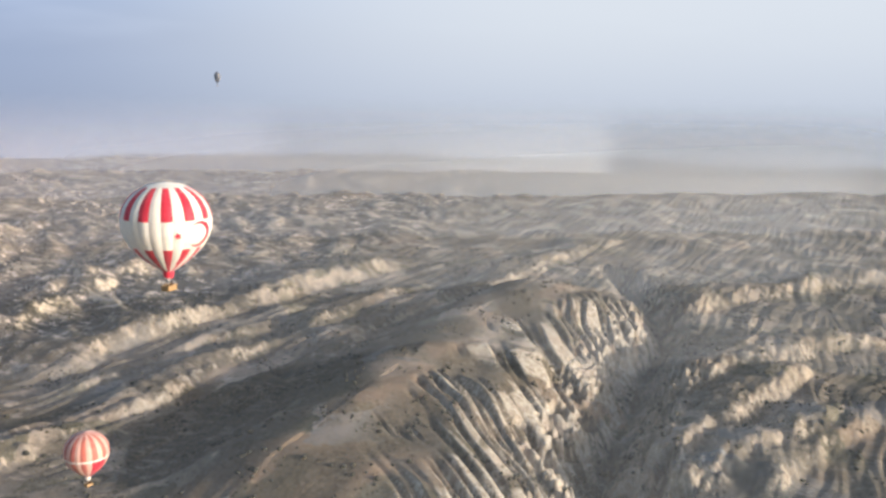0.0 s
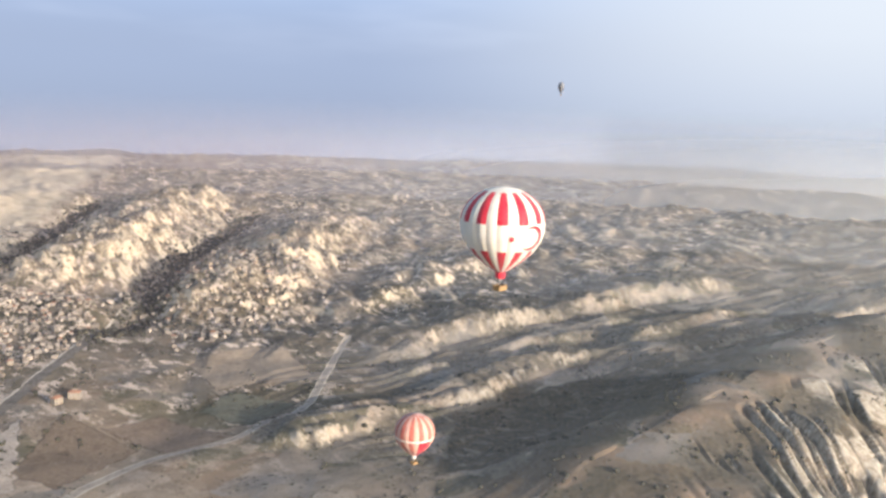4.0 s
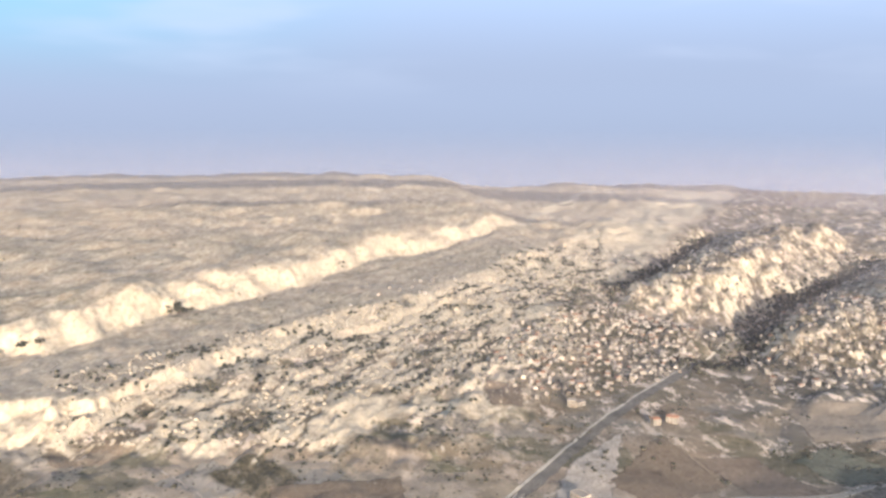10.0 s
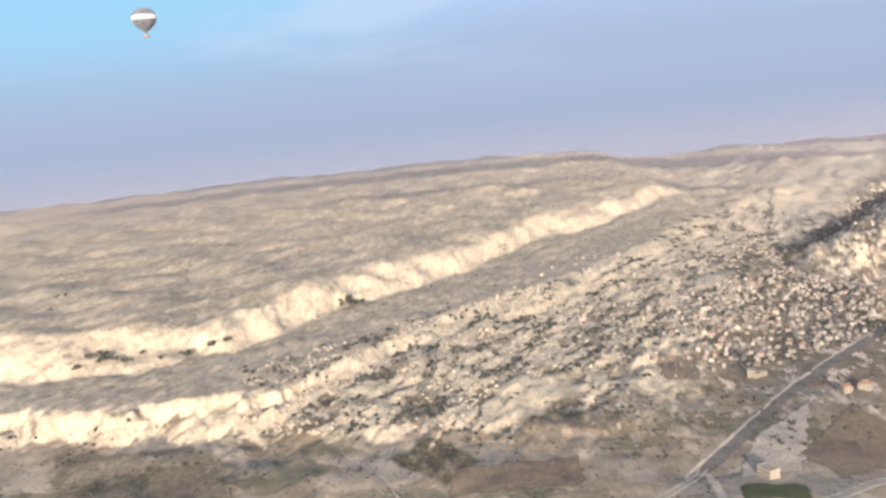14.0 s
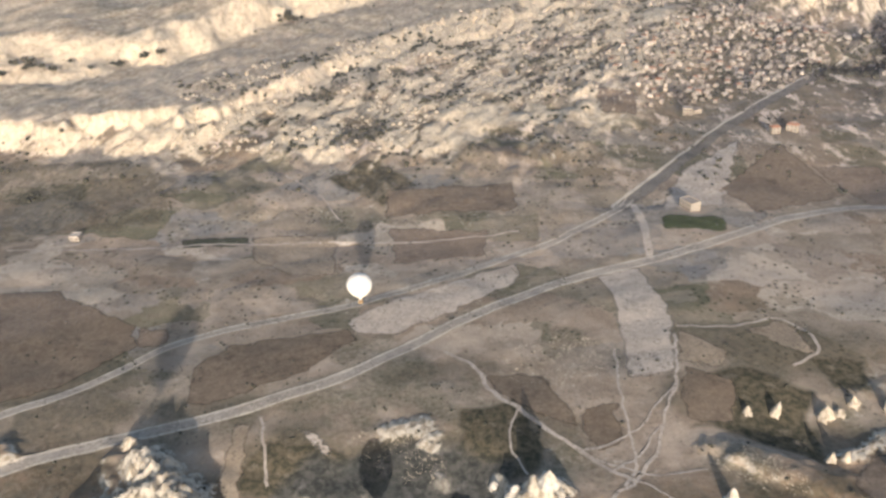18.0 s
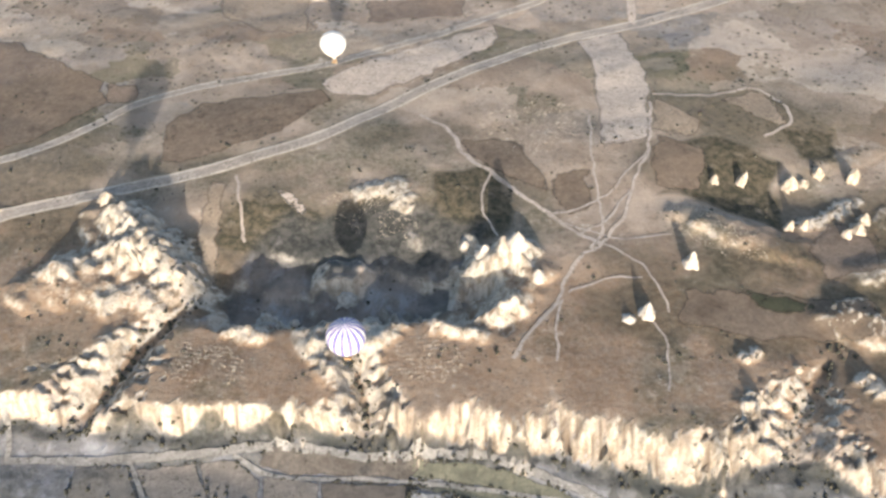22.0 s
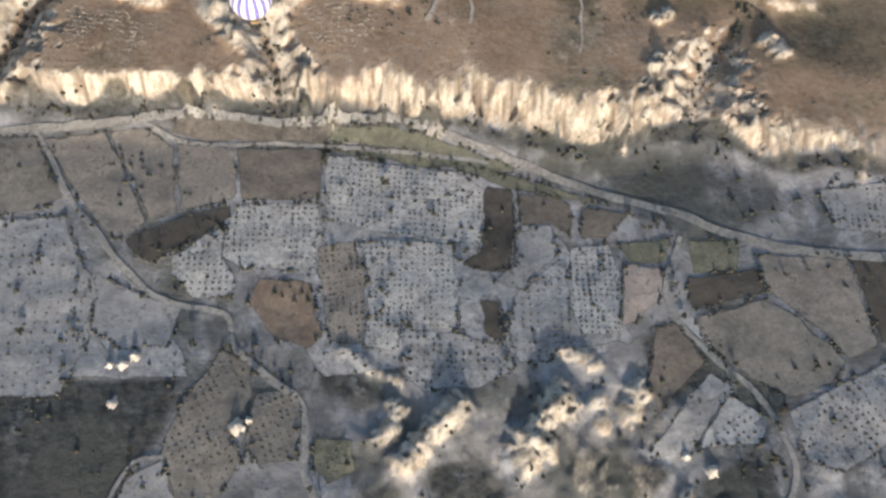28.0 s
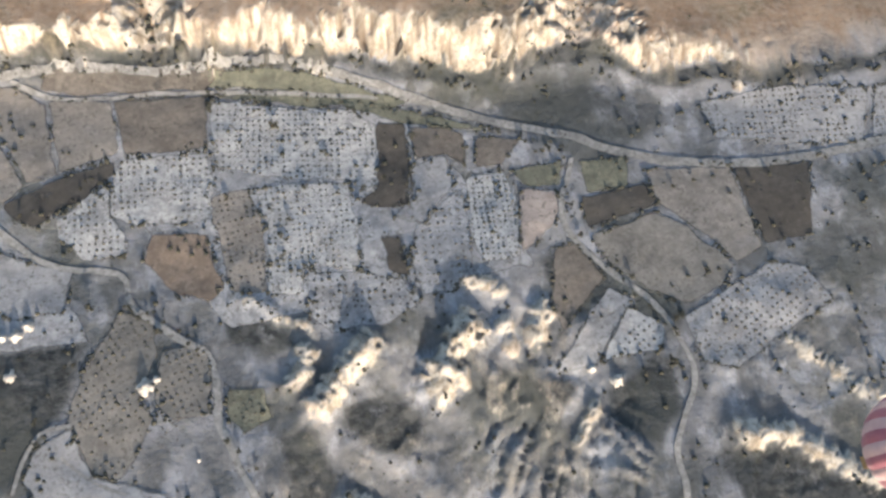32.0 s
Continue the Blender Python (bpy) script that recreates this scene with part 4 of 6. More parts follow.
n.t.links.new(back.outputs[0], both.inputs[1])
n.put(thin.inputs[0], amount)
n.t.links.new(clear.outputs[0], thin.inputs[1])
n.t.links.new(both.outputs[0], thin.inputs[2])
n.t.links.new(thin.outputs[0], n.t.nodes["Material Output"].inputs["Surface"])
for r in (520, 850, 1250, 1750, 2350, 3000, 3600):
    me = ring("haze_sheet", r, -450, 410, 12, 140, (-26, 165), 25)
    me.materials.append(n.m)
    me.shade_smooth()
    tagged(new("haze_sheet", me), "see-through sheet that paints bluish haze over the distant land", "mist", kind="structure")

n = Nodes("hazy_sky", 1.0)
sep = n.t.nodes.new("ShaderNodeSeparateXYZ")
n.put(sep.inputs[0], n.pos)
zc, xc = sep.outputs["Z"], sep.outputs["X"]
tint = n.mix(n.step(zc, -80, 500), (0.25, 0.29, 0.39), (0.275, 0.335, 0.47))
tint = n.mix(n.step(zc, 500, 1150), tint, (0.34, 0.46, 0.68))
tint = n.mix(n.math("MULTIPLY", n.step(zc, 350, 1000), n.step(xc, 600, -1900)), tint, (0.235, 0.45, 0.62))
streak = n.noise(1500, 3, 0.5, n.stretch(1, 1, 5))
tint = n.mix(n.math("MULTIPLY", n.step(streak, 0.5, 0.72), n.step(zc, 350, 800, 0.0, 0.5)), tint, (0.42, 0.49, 0.64))
tint = n.mix(n.math("MULTIPLY", n.step(xc, 2900, 4650), n.step(zc, -150, 800, 0.35, 0.9)), tint, (0.58, 0.62, 0.67))
glow = n.t.nodes.new("ShaderNodeEmission")
n.put(glow.inputs["Color"], tint)
n.t.links.new(glow.outputs[0], n.t.nodes["Material Output"].inputs["Surface"])
me = ring("backdrop", 4700, -400, 1400, 30)
me.materials.append(n.m)
tagged(new("backdrop", me), "hazy blue morning sky above the horizon", "sky", kind="structure")


# ---------------- helpers for things ----------------
def part(name, me, material, parent=None, label=""):
    """Links a mesh (or a bmesh) as one object, under a thing or a part."""
    if isinstance(me, bmesh.types.BMesh):
        bm, me = me, bpy.data.meshes.new(name)
        bm.to_mesh(me)
        bm.free()
    if not me.materials:
        me.materials.append(material)
    ob = new(name, me)
    ob.parent = parent
    if label:
        ob["label"] = label
    return ob


def curve_points(pts, step=3.0):
    """A smooth line through a few points of the plan."""
    p = [np.array(q, float) for q in pts]
    p = [2 * p[0] - p[1]] + p + [2 * p[-1] - p[-2]]
    out = []
    for a, b, c, d in zip(p, p[1:], p[2:], p[3:]):
        m = max(2, int(np.linalg.norm(c - b) / step))
        for t in np.arange(m) / m:
            out.append(0.5 * (2 * b + (c - a) * t + (2 * a - 5 * b + 4 * c - d) * t * t + (3 * b - a - 3 * c + d) * t ** 3))
    return np.array(out + [p[-2]])


def strip(name, pts, width, lift=0.3, shift=0.0, step=2.5, rough=0.25, cross=3, wander=0.0):
    """A ribbon of trodden ground that follows the land."""
    c = curve_points(pts, step)
    if wander:
        c = c + wander * np.stack([perlin(c[:, 0] / 13, c[:, 1] / 13, 61) + 0.4 * perlin(c[:, 0] / 5, c[:, 1] / 5, 63), perlin(c[:, 0] / 13, c[:, 1] / 13, 62) + 0.4 * perlin(c[:, 0] / 5, c[:, 1] / 5, 64)], 1)
    g = np.gradient(c, axis=0)
    g /= np.linalg.norm(g, axis=1)[:, None] + 1e-9
    side = np.stack([-g[:, 1], g[:, 0]], 1)
    k = np.arange(len(c)) * step
    w = 0.5 * width * (1 + rough * perlin(k / 14, k * 0 + shift + width, 5))
    rows = []
    for j in np.linspace(-1, 1, cross):
        wob = shift + j * w + 0.25 * rough * width * perlin(k / 7, k * 0 + j * 3 + 0.5, 9)
        q = c + side * wob[:, None]
        rows.append(np.stack([q[:, 0], q[:, 1], level(q[:, 0], q[:, 1]) + lift], 1))
    v = np.concatenate(rows)
    m = len(c)
    f = [(j * m + i, j * m + i + 1, (j + 1) * m + i + 1, (j + 1) * m + i) for j in range(cross - 1) for i in range(m - 1)]
    me = mesh_from(name, v, [q[::-1] for q in f])
    inset = np.concatenate([np.full(m, (1 - abs(j)) * 3.0 + 0.55) for j in np.linspace(-1, 1, cross)])
    me.attributes.new("edge", "FLOAT", "POINT").data.foreach_set("value", inset.astype(np.float32))
    me.shade_smooth()
    return me


def patch(name, poly, lift=0.22, seed=0):
    """A plot of any outline, laid on the land, with slightly wavering edges."""
    xs, ys = [p[0] for p in poly], [p[1] for p in poly]
    cell = 1.6 if min(ys) < 215 else 3.0
    u, v = np.meshgrid(np.arange(min(xs) - 4, max(xs) + 4 + cell, cell), np.arange(min(ys) - 4, max(ys) + 4 + cell, cell))
    waver = 1.0 if min(ys) < 215 else 2.4
    d = inside((u + waver * perlin(u / 11, v / 11, 31 + seed)).ravel(), (v + waver * perlin(u / 11, v / 11, 57 + seed)).ravel(), poly).reshape(u.shape)
    far_out = d < -2.5
    i = np.arange(u.size).reshape(u.shape)
    f = np.stack([i[:-1, :-1], i[:-1, 1:], i[1:, 1:], i[1:, :-1]], -1).reshape(-1, 4)
    f = f[~far_out.ravel()[f].all(1)]
    used, back = np.unique(f, return_inverse=True)
    z = level(u, v) + lift
    me = mesh_from(name, np.stack([u, v, z], -1).reshape(-1, 3)[used], back.reshape(-1, 4))
    me.attributes.new("edge", "FLOAT", "POINT").data.foreach_set("value", (d / (0.9 if min(ys) < 215 else 2.2)).ravel()[used].astype(np.float32))
    me.shade_smooth()
    return me


BALL_V, BALL_F = None, None
_bm = bmesh.new()
bmesh.ops.create_icosphere(_bm, subdivisions=1, radius=1)
BALL_V, BALL_F = np.array([v.co[:] for v in _bm.verts]), np.array([[v.index for v in f.verts] for f in _bm.faces])
_bm.free()


def clumps(name, xy, sizes, tall=0.8, rng=None, lift=0.0):
    """Many small ragged bushes as one mesh."""
    rng = rng or np.random.default_rng(1)
    xy, sizes = np.asarray(xy, float), np.asarray(sizes, float)
    k, m = len(xy), len(BALL_V)
    shape = BALL_V[None] * (0.65 + 0.7 * rng.random((k, m, 1))) * sizes[:, None, None] * np.array([1, 1, tall])
    base = np.stack([xy[:, 0], xy[:, 1], level(xy[:, 0], xy[:, 1]) + lift + 0.35 * tall * sizes], 1)
    v = (shape + base[:, None]).reshape(-1, 3)
    f = (BALL_F[None] + (np.arange(k) * m)[:, None, None]).reshape(-1, 3)
    return mesh_from(name, v, f)


PLOTS = []


def field(quad, material, label, seed=0, lift=0.27):
    if min(p[1] for p in quad) < 185 and lift > 0.2:
        PLOTS.append(quad)
    return tagged(part("field", patch("field", quad, lift, seed), material), label, "field", kind="structure")


def track(pts, width, material, label, name="dirt_track", lift=0.32, wander=0.6):
    return tagged(part(name, strip(name, pts, width, lift, wander=wander), material), label, "road", kind="structure")


# ---------------- roads ----------------
VALLEY_ROAD = [(-260, 208), (-174, 204), (-135, 204), (-114, 205), (-92, 207), (-71, 209), (-37, 205), (-21, 204), (-3, 205), (15, 204), (30, 199), (52, 190), (74, 179), (96, 169), (107, 165), (128, 157), (148, 146), (169, 139), (190, 135), (204, 133), (244, 133), (290, 138), (340, 130)]
track(VALLEY_ROAD, 3.8, TRACK, "pale dirt road along the foot of the cliff", "road")
MAIN = [(-400, 240), (-300, 290), (-231, 327), (-207, 339), (-176, 349), (-127, 367), (-100, 380), (-71, 395), (-42, 418), (-10, 446), (25, 472), (62, 496), (112, 519), (141, 532), (185, 557), (233, 589), (284, 612), (320, 612), (381, 610), (452, 632), (520, 690), (594, 764), (640, 800)]
main_road = tagged(part("road", strip("road", MAIN, 6.4, 0.30), DUST), "worn grey country road with sandy verges", "road", kind="structure")
part("verge", strip("verge", MAIN, 1.7, 0.36, 3.6), VERGE, main_road, "pale sandy verge")
part("verge", strip("verge", MAIN, 1.7, 0.36, -3.6), VERGE, main_road, "pale sandy verge")
UPPER = [(-420, 230), (-330, 300), (-248, 367), (-224, 382), (-199, 402), (-175, 430), (-146, 446), (-114, 459), (-74, 473), (-46, 486), (-11, 505), (27, 531), (67, 555), (112, 600), (129, 626)]
upper_road = tagged(part("road", strip("road", UPPER, 4.8, 0.30), DUST), "dusty lane beside the country road", "road", kind="structure")
part("verge", strip("verge", UPPER, 1.3, 0.36, 2.7), VERGE, upper_road, "pale sandy verge")
part("verge", strip("verge", UPPER, 1.3, 0.36, -2.7), VERGE, upper_road, "pale sandy verge")
TOWN_ROAD = [(118, 605), (126, 619), (167, 674), (245, 781), (333, 881), (381, 939), (450, 1030), (560, 1150)]
town_road = tagged(part("road", strip("road", TOWN_ROAD, 10.5, 0.30), ASPHALT), "grey road running up into the small town", "road", kind="structure")
part("verge", strip("verge", TOWN_ROAD, 3.0, 0.36, 7.0), VERGE, town_road, "pale sandy verge")
track([(129, 618), (130, 580), (124, 525)], 6, PALE, "short pale link between two roads")
for pts, w in (([(-125, 203), (-117, 189), (-109, 173), (-97, 157), (-88, 144), (-77, 133), (-63, 127), (-49, 123), (-46, 112), (-35, 100), (-23, 90), (-21, 75), (-21, 66), (-17, 51), (-12, 39), (-9, 29), (-4, 0)], 2.8), ([(-84, 206), (-74, 200), (-59, 196), (-13, 194), (20, 190), (52, 184)], 2.2),
               ([(124, 148), (114, 125), (119, 110), (129, 97), (140, 83), (146, 66), (147, 54), (140, 42), (133, 31), (132, 19), (131, 4), (128, -20)], 2.7), ([(-174, 204), (-176, 214), (-185, 232), (-210, 260)], 3.0),
               ([(-108, 147), (-97, 138), (-98, 123), (-89, 109)], 1.5), ([(-86, 54), (-83, 63), (-77, 72), (-68, 73)], 1.5), ([(-71, 63), (-61, 53), (-52, 48)], 1.2)):
    track(pts, 0.85 * w, TRACK, "narrow pale farm track between the fields")
for pts, w in (([(122, 441), (157, 442), (187, 451), (200, 422), (179, 404)], 3.0), ([(-12, 420), (5, 403), (10, 384), (25, 367), (41, 348), (54, 335), (66, 321), (76, 315)], 4.0), ([(120, 432), (111, 387), (100, 363), (93, 340), (76, 315), (63, 303), (50, 275), (39, 259), (29, 242)], 2.8),
               ([(84, 420), (80, 382), (79, 349), (79, 327), (70, 312)], 2.4), ([(-108, 366), (-102, 343), (-96, 322)], 2.4), ([(48, 242), (50, 262), (54, 279)], 1.8), ([(57, 283), (75, 291), (93, 293)], 1.8),
               ([(92, 268), (96, 250), (93, 226)], 1.6), ([(-330, 561), (-208, 561), (-47, 561), (40, 568)], 3.0), ([(-147, 675), (-113, 635), (-91, 594)], 2.6), ([(54, 335), (70, 340), (84, 352)], 2.0), ([(66, 321), (80, 330), (96, 352)], 1.8), ([(60, 330), (72, 322), (92, 318), (110, 322)], 1.8),
               ([(76, 315), (88, 306), (98, 290), (100, 270)], 1.8), ([(84, 352), (96, 366), (111, 387)], 1.8), ([(25, 367), (20, 340), (26, 320)], 1.6)):
    track(pts, 0.68 * w, PALE, "thin pale footpath worn into dry grass", wander=1.7)

# ---------------- fields ----------------
STUBBLE, PLOUGH, SOIL = "pale tan stubble field beside the dirt road", "dark ploughed field between vineyards", "bare greyish fallow field"
field([(-122, 200), (-99, 203), (-87, 180), (-80, 162), (-89, 155), (-96, 159), (-109, 178)], TAN, STUBBLE, 0)
field([(-97, 203), (-84, 204), (-72, 196), (-69, 166), (-79, 162), (-87, 180)], TAN, STUBBLE, 1)
field([(-71, 197), (-48, 194), (-47, 171), (-68, 166)], TAN, STUBBLE, 2)
field([(-48, 194), (-13, 193), (-15, 170), (-45, 170)], BROWN, "brown ploughed field beside the vineyard", 3)
field([(-88, 155), (-69, 164), (-49, 169), (-48, 162), (-70, 149), (-76, 145), (-83, 148)], DARK, PLOUGH, 4)
field([(-147, 202), (-125, 201), (-111, 173), (-119, 169), (-142, 166)], GREYF, SOIL, 5)
field([(50, 174), (61, 172), (60, 141), (56, 136), (45, 137), (37, 141), (45, 145)], DARK, PLOUGH, 6)
field([(43, 126), (50, 124), (52, 115), (51, 107), (44, 111)], DARK, PLOUGH, 7)
field([(63, 172), (84, 166), (81, 150), (74, 157), (62, 155)], BROWN, "small brown field at the roadside", 8)
field([(88, 163), (106, 160), (95, 149), (85, 150)], BROWN, "small brown field at the roadside", 9)
field([(99, 146), (120, 148), (116, 137), (102, 139)], OLIVE, "greenish weedy plot below the road", 10)
field([(100, 138), (115, 135), (112, 123), (103, 115), (94, 111)], PINK, "pale pinkish fallow field", 11)
field([(59, 153), (74, 156), (76, 144), (61, 128), (49, 132), (56, 139)], PALEGREY, "bare pale grey field between vineyards", 12)
field([(126, 146), (146, 145), (143, 132), (126, 132)], OLIVE, "greenish weedy plot below the road", 13)
field([(124, 131), (151, 132), (152, 123), (122, 117)], DARK, PLOUGH, 14)
field([(151, 139), (186, 134), (188, 98), (176, 94), (162, 113), (153, 123)], TAN, "wide pale stubble field below the road", 15)
field([(187, 134), (219, 130), (209, 99), (189, 100)], DARK, PLOUGH, 16)
field([(123, 114), (151, 120), (162, 111), (175, 93), (167, 85), (152, 81), (140, 89), (128, 101)], GREYF, SOIL, 17)
field([(97, 65), (124, 93), (133, 87), (112, 64)], PALEGREY, "long pale strip field", 18)
field([(107, 112), (117, 112), (124, 97), (103, 79), (101, 88)], BROWN, "small brown field at the head of a gully", 19)
field([(-38, 138), (-19, 135), (-15, 114), (-20, 109), (-30, 112), (-42, 128)], RUST, "rust-brown fallow patch among vines", 20)
field([(-96, 142), (-79, 132), (-65, 127), (-68, 112), (-86, 112), (-96, 120)], PALEGREY, "bare pale grey field between vineyards", 21)
field([(-83, 57), (-79, 67), (-68, 73), (-62, 56), (-54, 52), (-40, 46), (-41, 32), (-72, 38)], PALEGREY, "bare pale grey field between vineyards", 22)
field([(-71, 209), (-21, 204), (-4, 204), (-13, 195), (-59, 197), (-73, 201)], BROWN, "narrow brown strip between road and track", 23)
field([(-13, 193), (19, 192), (63, 178), (102, 164), (89, 165), (51, 175), (38, 182), (18, 185)], OLIVE, "greenish weedy plot below the road", 24)
field([(-75, 455), (-46, 477), (38, 527), (34, 498), (-10, 460), (-43, 438), (-63, 438)], PALE, "pale dusty open lot between two roads", 25)
field([(84, 504), (115, 516), (123, 463), (113, 394), (87, 391), (89, 438), (91, 479)], PALE, "pale sandy lot beside the road", 26)
field([(122, 438), (147, 417), (141, 401), (116, 404)], DRYTAN, "tan sandy ground beside a pale lot", 27)
field([(147, 595), (192, 589), (187, 566), (140, 568)], GREEN, "small green crop field by the crossroads", 28)
field([(-201, 453), (-181, 450), (-174, 432), (-192, 430)], RUST, "small orange-tan fallow field", 29)
field([(-209, 574), (-154, 571), (-152, 558), (-200, 557)], SCRUB, "thin green strip of grass", 30)
field([(-155, 573), (-93, 572), (-86, 511), (-116, 512), (-147, 537)], DRYTAN, "long tan stubble field on the plain", 31)
field([(-309, 502), (-271, 503), (-204, 456), (-193, 432), (-222, 394), (-252, 377)], UMBER, "brown ploughed field on the plain", 32)
field([(-154, 411), (-136, 432), (-71, 445), (-63, 436), (-85, 406), (-124, 380), (-150, 374)], UMBER, "brown field between two roads", 33)
field([(147, 605), (178, 675), (250, 755), (197, 612)], PALE, "pale sandy wedge beside the town road", 34)
field([(-56, 584), (18, 572), (13, 537), (-48, 528)], RUST, "reddish fallow field on the plain", 29)
field([(292, 693), (352, 701), (373, 612), (313, 612)], RUST, "orange-tan field near the town", 32)
field([(440, 822), (556, 825), (524, 707), (421, 728)], DRYTAN, "wide tan field near the town", 33)
field([(137, 864), (177, 864), (165, 799), (129, 799)], RUST, "reddish field below the badlands", 35)
field([(137, 284), (168, 280), (170, 270), (140, 274)], SCRUB, "dark green strip of grass on the plateau", 36)
field([(200, 640), (280, 740), (300, 640), (220, 600)], UMBER, "brown field beside the town road", 37)
field([(380, 690), (430, 720), (460, 650), (390, 620)], OLIVE, "dull green field near the road", 38)
field([(-60, 640), (40, 650), (40, 600), (-60, 600)], UMBER, "brown field below the badlands", 39)

field([(-121, 362), (-111, 359), (-109, 316), (-106, 292), (-115, 292), (-120, 325)], DRYTAN, "tan bank of bare earth on a slope", 100, 0.24)
field([(-88, 354), (-80, 353), (-67, 343), (-68, 339), (-79, 343)], PALE, "bare pale scar in the grass", 101, 0.24)
field([(59, 367), (76, 370), (74, 336), (61, 336), (55, 350)], UMBER, "reddish-brown bare ground between footpaths", 102, 0.24)
field([(119, 403), (143, 389), (132, 355), (110, 355), (110, 377)], UMBER, "reddish-brown bare ground between footpaths", 103, 0.24)
field([(6, 396), (40, 396), (59, 349), (39, 359), (20, 375)], UMBER, "reddish-brown bare ground between footpaths", 104, 0.24)
field([(177, 320), (201, 338), (213, 327), (207, 299), (177, 292)], RUST, "rust-coloured slope below a rock spur", 105, 0.24)
field([(156, 437), (190, 452), (196, 413), (186, 417), (169, 431)], DRYTAN, "tan sandy ground beside a pale lot", 106, 0.24)
field([(110, 285), (152, 283), (199, 281), (190, 257), (135, 255), (103, 263)], UMBER, "dark brown grassland on the plateau", 107, 0.24)
field([(-13, 203), (15, 202), (32, 196), (64, 182), (58, 178), (18, 191), (-4, 195), (-13, 195)], OLIVE, "greenish weedy plot below the road", 110)

# ---------------- vineyards ----------------
field([(-70, 190), (62, 180), (100, 106), (-14, 98)], BLUE_GREY, "pale blue-grey ground between the vineyards", 91, 0.14)
field([(-140, 150), (-72, 132), (-60, 100), (-146, 104)], BLUE_GREY, "pale blue-grey ground between the vineyards", 92, 0.14)
rng = np.random.default_rng(7)
def vineyard(poly, turn, gap, seed, soil):
    field(poly, soil, "pale greyish vineyard soil", seed, 0.24)
    gap *= 0.9
    reach = int(75 / gap)
    c, r = math.cos(radians(turn)), math.sin(radians(turn))
    i, j = np.meshgrid(np.arange(-reach, reach + 1) * gap, np.arange(-reach, reach + 1) * gap)
    mx, my = np.mean([p[0] for p in poly]), np.mean([p[1] for p in poly])
    p = np.stack([mx + i * c - j * r, my + i * r + j * c], -1).reshape(-1, 2)
    p = p + rng.normal(0, 0.09 * gap, p.shape)
    keep = (inside(p[:, 0], p[:, 1], poly) > 0.5) & (perlin(p[:, 0] / 14, p[:, 1] / 14, 77) > -0.5) & (rng.random(len(p)) < 0.94)
    p = p[keep]
    size = (0.36 + 0.30 * rng.random(len(p))) * (1 + 0.35 * perlin(p[:, 0] / 9, p[:, 1] / 9, 78))
    tagged(part("vineyard", clumps("vineyard", p, size, 0.75, rng), VINE), "rows of small dark bare vines on pale soil", "vineyard", kind="stuff")


vineyard([(-13, 191), (18, 184), (38, 181), (50, 173), (45, 142), (35, 150), (16, 152), (-13, 161)], -6, 2.5, 60, VINESOIL)
vineyard([(-47, 169), (-15, 169), (-14, 152), (-17, 141), (-27, 140), (-44, 142), (-52, 147), (-50, 162)], -3, 2.6, 61, VINESOIL)
vineyard([(-70, 148), (-52, 159), (-50, 145), (-45, 135), (-48, 130), (-61, 131), (-70, 139)], -3, 2.7, 62, VINESOIL)
vineyard([(-17, 151), (-2, 151), (2, 135), (0, 109), (-12, 112), (-16, 136)], 4, 2.5, 63, TAN)
vineyard([(-1, 151), (14, 151), (35, 149), (36, 133), (34, 113), (14, 117), (12, 106), (0, 109), (3, 135)], -3, 2.5, 64, VINESOIL)
vineyard([(14, 116), (34, 112), (50, 107), (54, 98), (41, 92), (21, 91), (13, 97)], -5, 3.0, 65, BLUE_GREY)
vineyard([(58, 128), (79, 143), (76, 110), (66, 100), (55, 100), (52, 115)], -5, 3.2, 66, BLUE_GREY)
vineyard([(80, 145), (95, 147), (99, 134), (94, 110), (80, 109), (77, 119)], -4, 2.4, 67, VINESOIL)
vineyard([(149, 77), (188, 92), (202, 88), (208, 73), (163, 54), (151, 59)], 25, 2.9, 68, PALEGREY)
vineyard([(115, 66), (130, 85), (142, 74), (137, 66)], 30, 2.8, 69, VINESOIL)
vineyard([(-50, 110), (-40, 105), (-39, 92), (-46, 77), (-41, 71), (-54, 52), (-62, 56), (-70, 74), (-63, 92)], 30, 2.9, 70, GREYF)
vineyard([(-39, 94), (-22, 94), (-23, 70), (-36, 68), (-42, 76)], 20, 2.6, 71, GREYF)
vineyard([(-18, 77), (-5, 75), (-4, 65), (-14, 60), (-19, 67)], 20, 2.4, 72, OLIVE)
vineyard([(-142, 165), (-110, 166), (-102, 147), (-96, 133), (-97, 112), (-103, 96), (-114, 95), (-133, 99)], 0, 4.2, 73, PALEGREY)
vineyard([(183, 165), (214, 166), (253, 158), (243, 134), (211, 140), (185, 147)], -8, 2.7, 74, PALEGREY)
vineyard([(256, 158), (290, 160), (300, 142), (246, 134)], 3, 2.6, 76, PALEGREY)

# dark hedges and banks between the plots
g = np.random.default_rng(12)
edge = []


def hedge_line(line):
    q = curve_points(line, 0.8)
    q = q[perlin(q[:, 0] / 11, q[:, 1] / 11, 88) > 0.0]
    edge.append(q + g.normal(0, 0.5, q.shape))


for outline_line in PLOTS:
    for a, b in zip(outline_line, outline_line[1:] + outline_line[:1]):
        if math.hypot(a[0] - b[0], a[1] - b[1]) > 3:
            hedge_line([a, b])
edge = np.concatenate(edge)
tagged(part("hedge", clumps("hedge", edge, 0.28 + 0.62 * g.random(len(edge)) ** 3, 0.8, g), LEAF), "low dark hedges and weedy banks between plots", "hedge", kind="stuff")
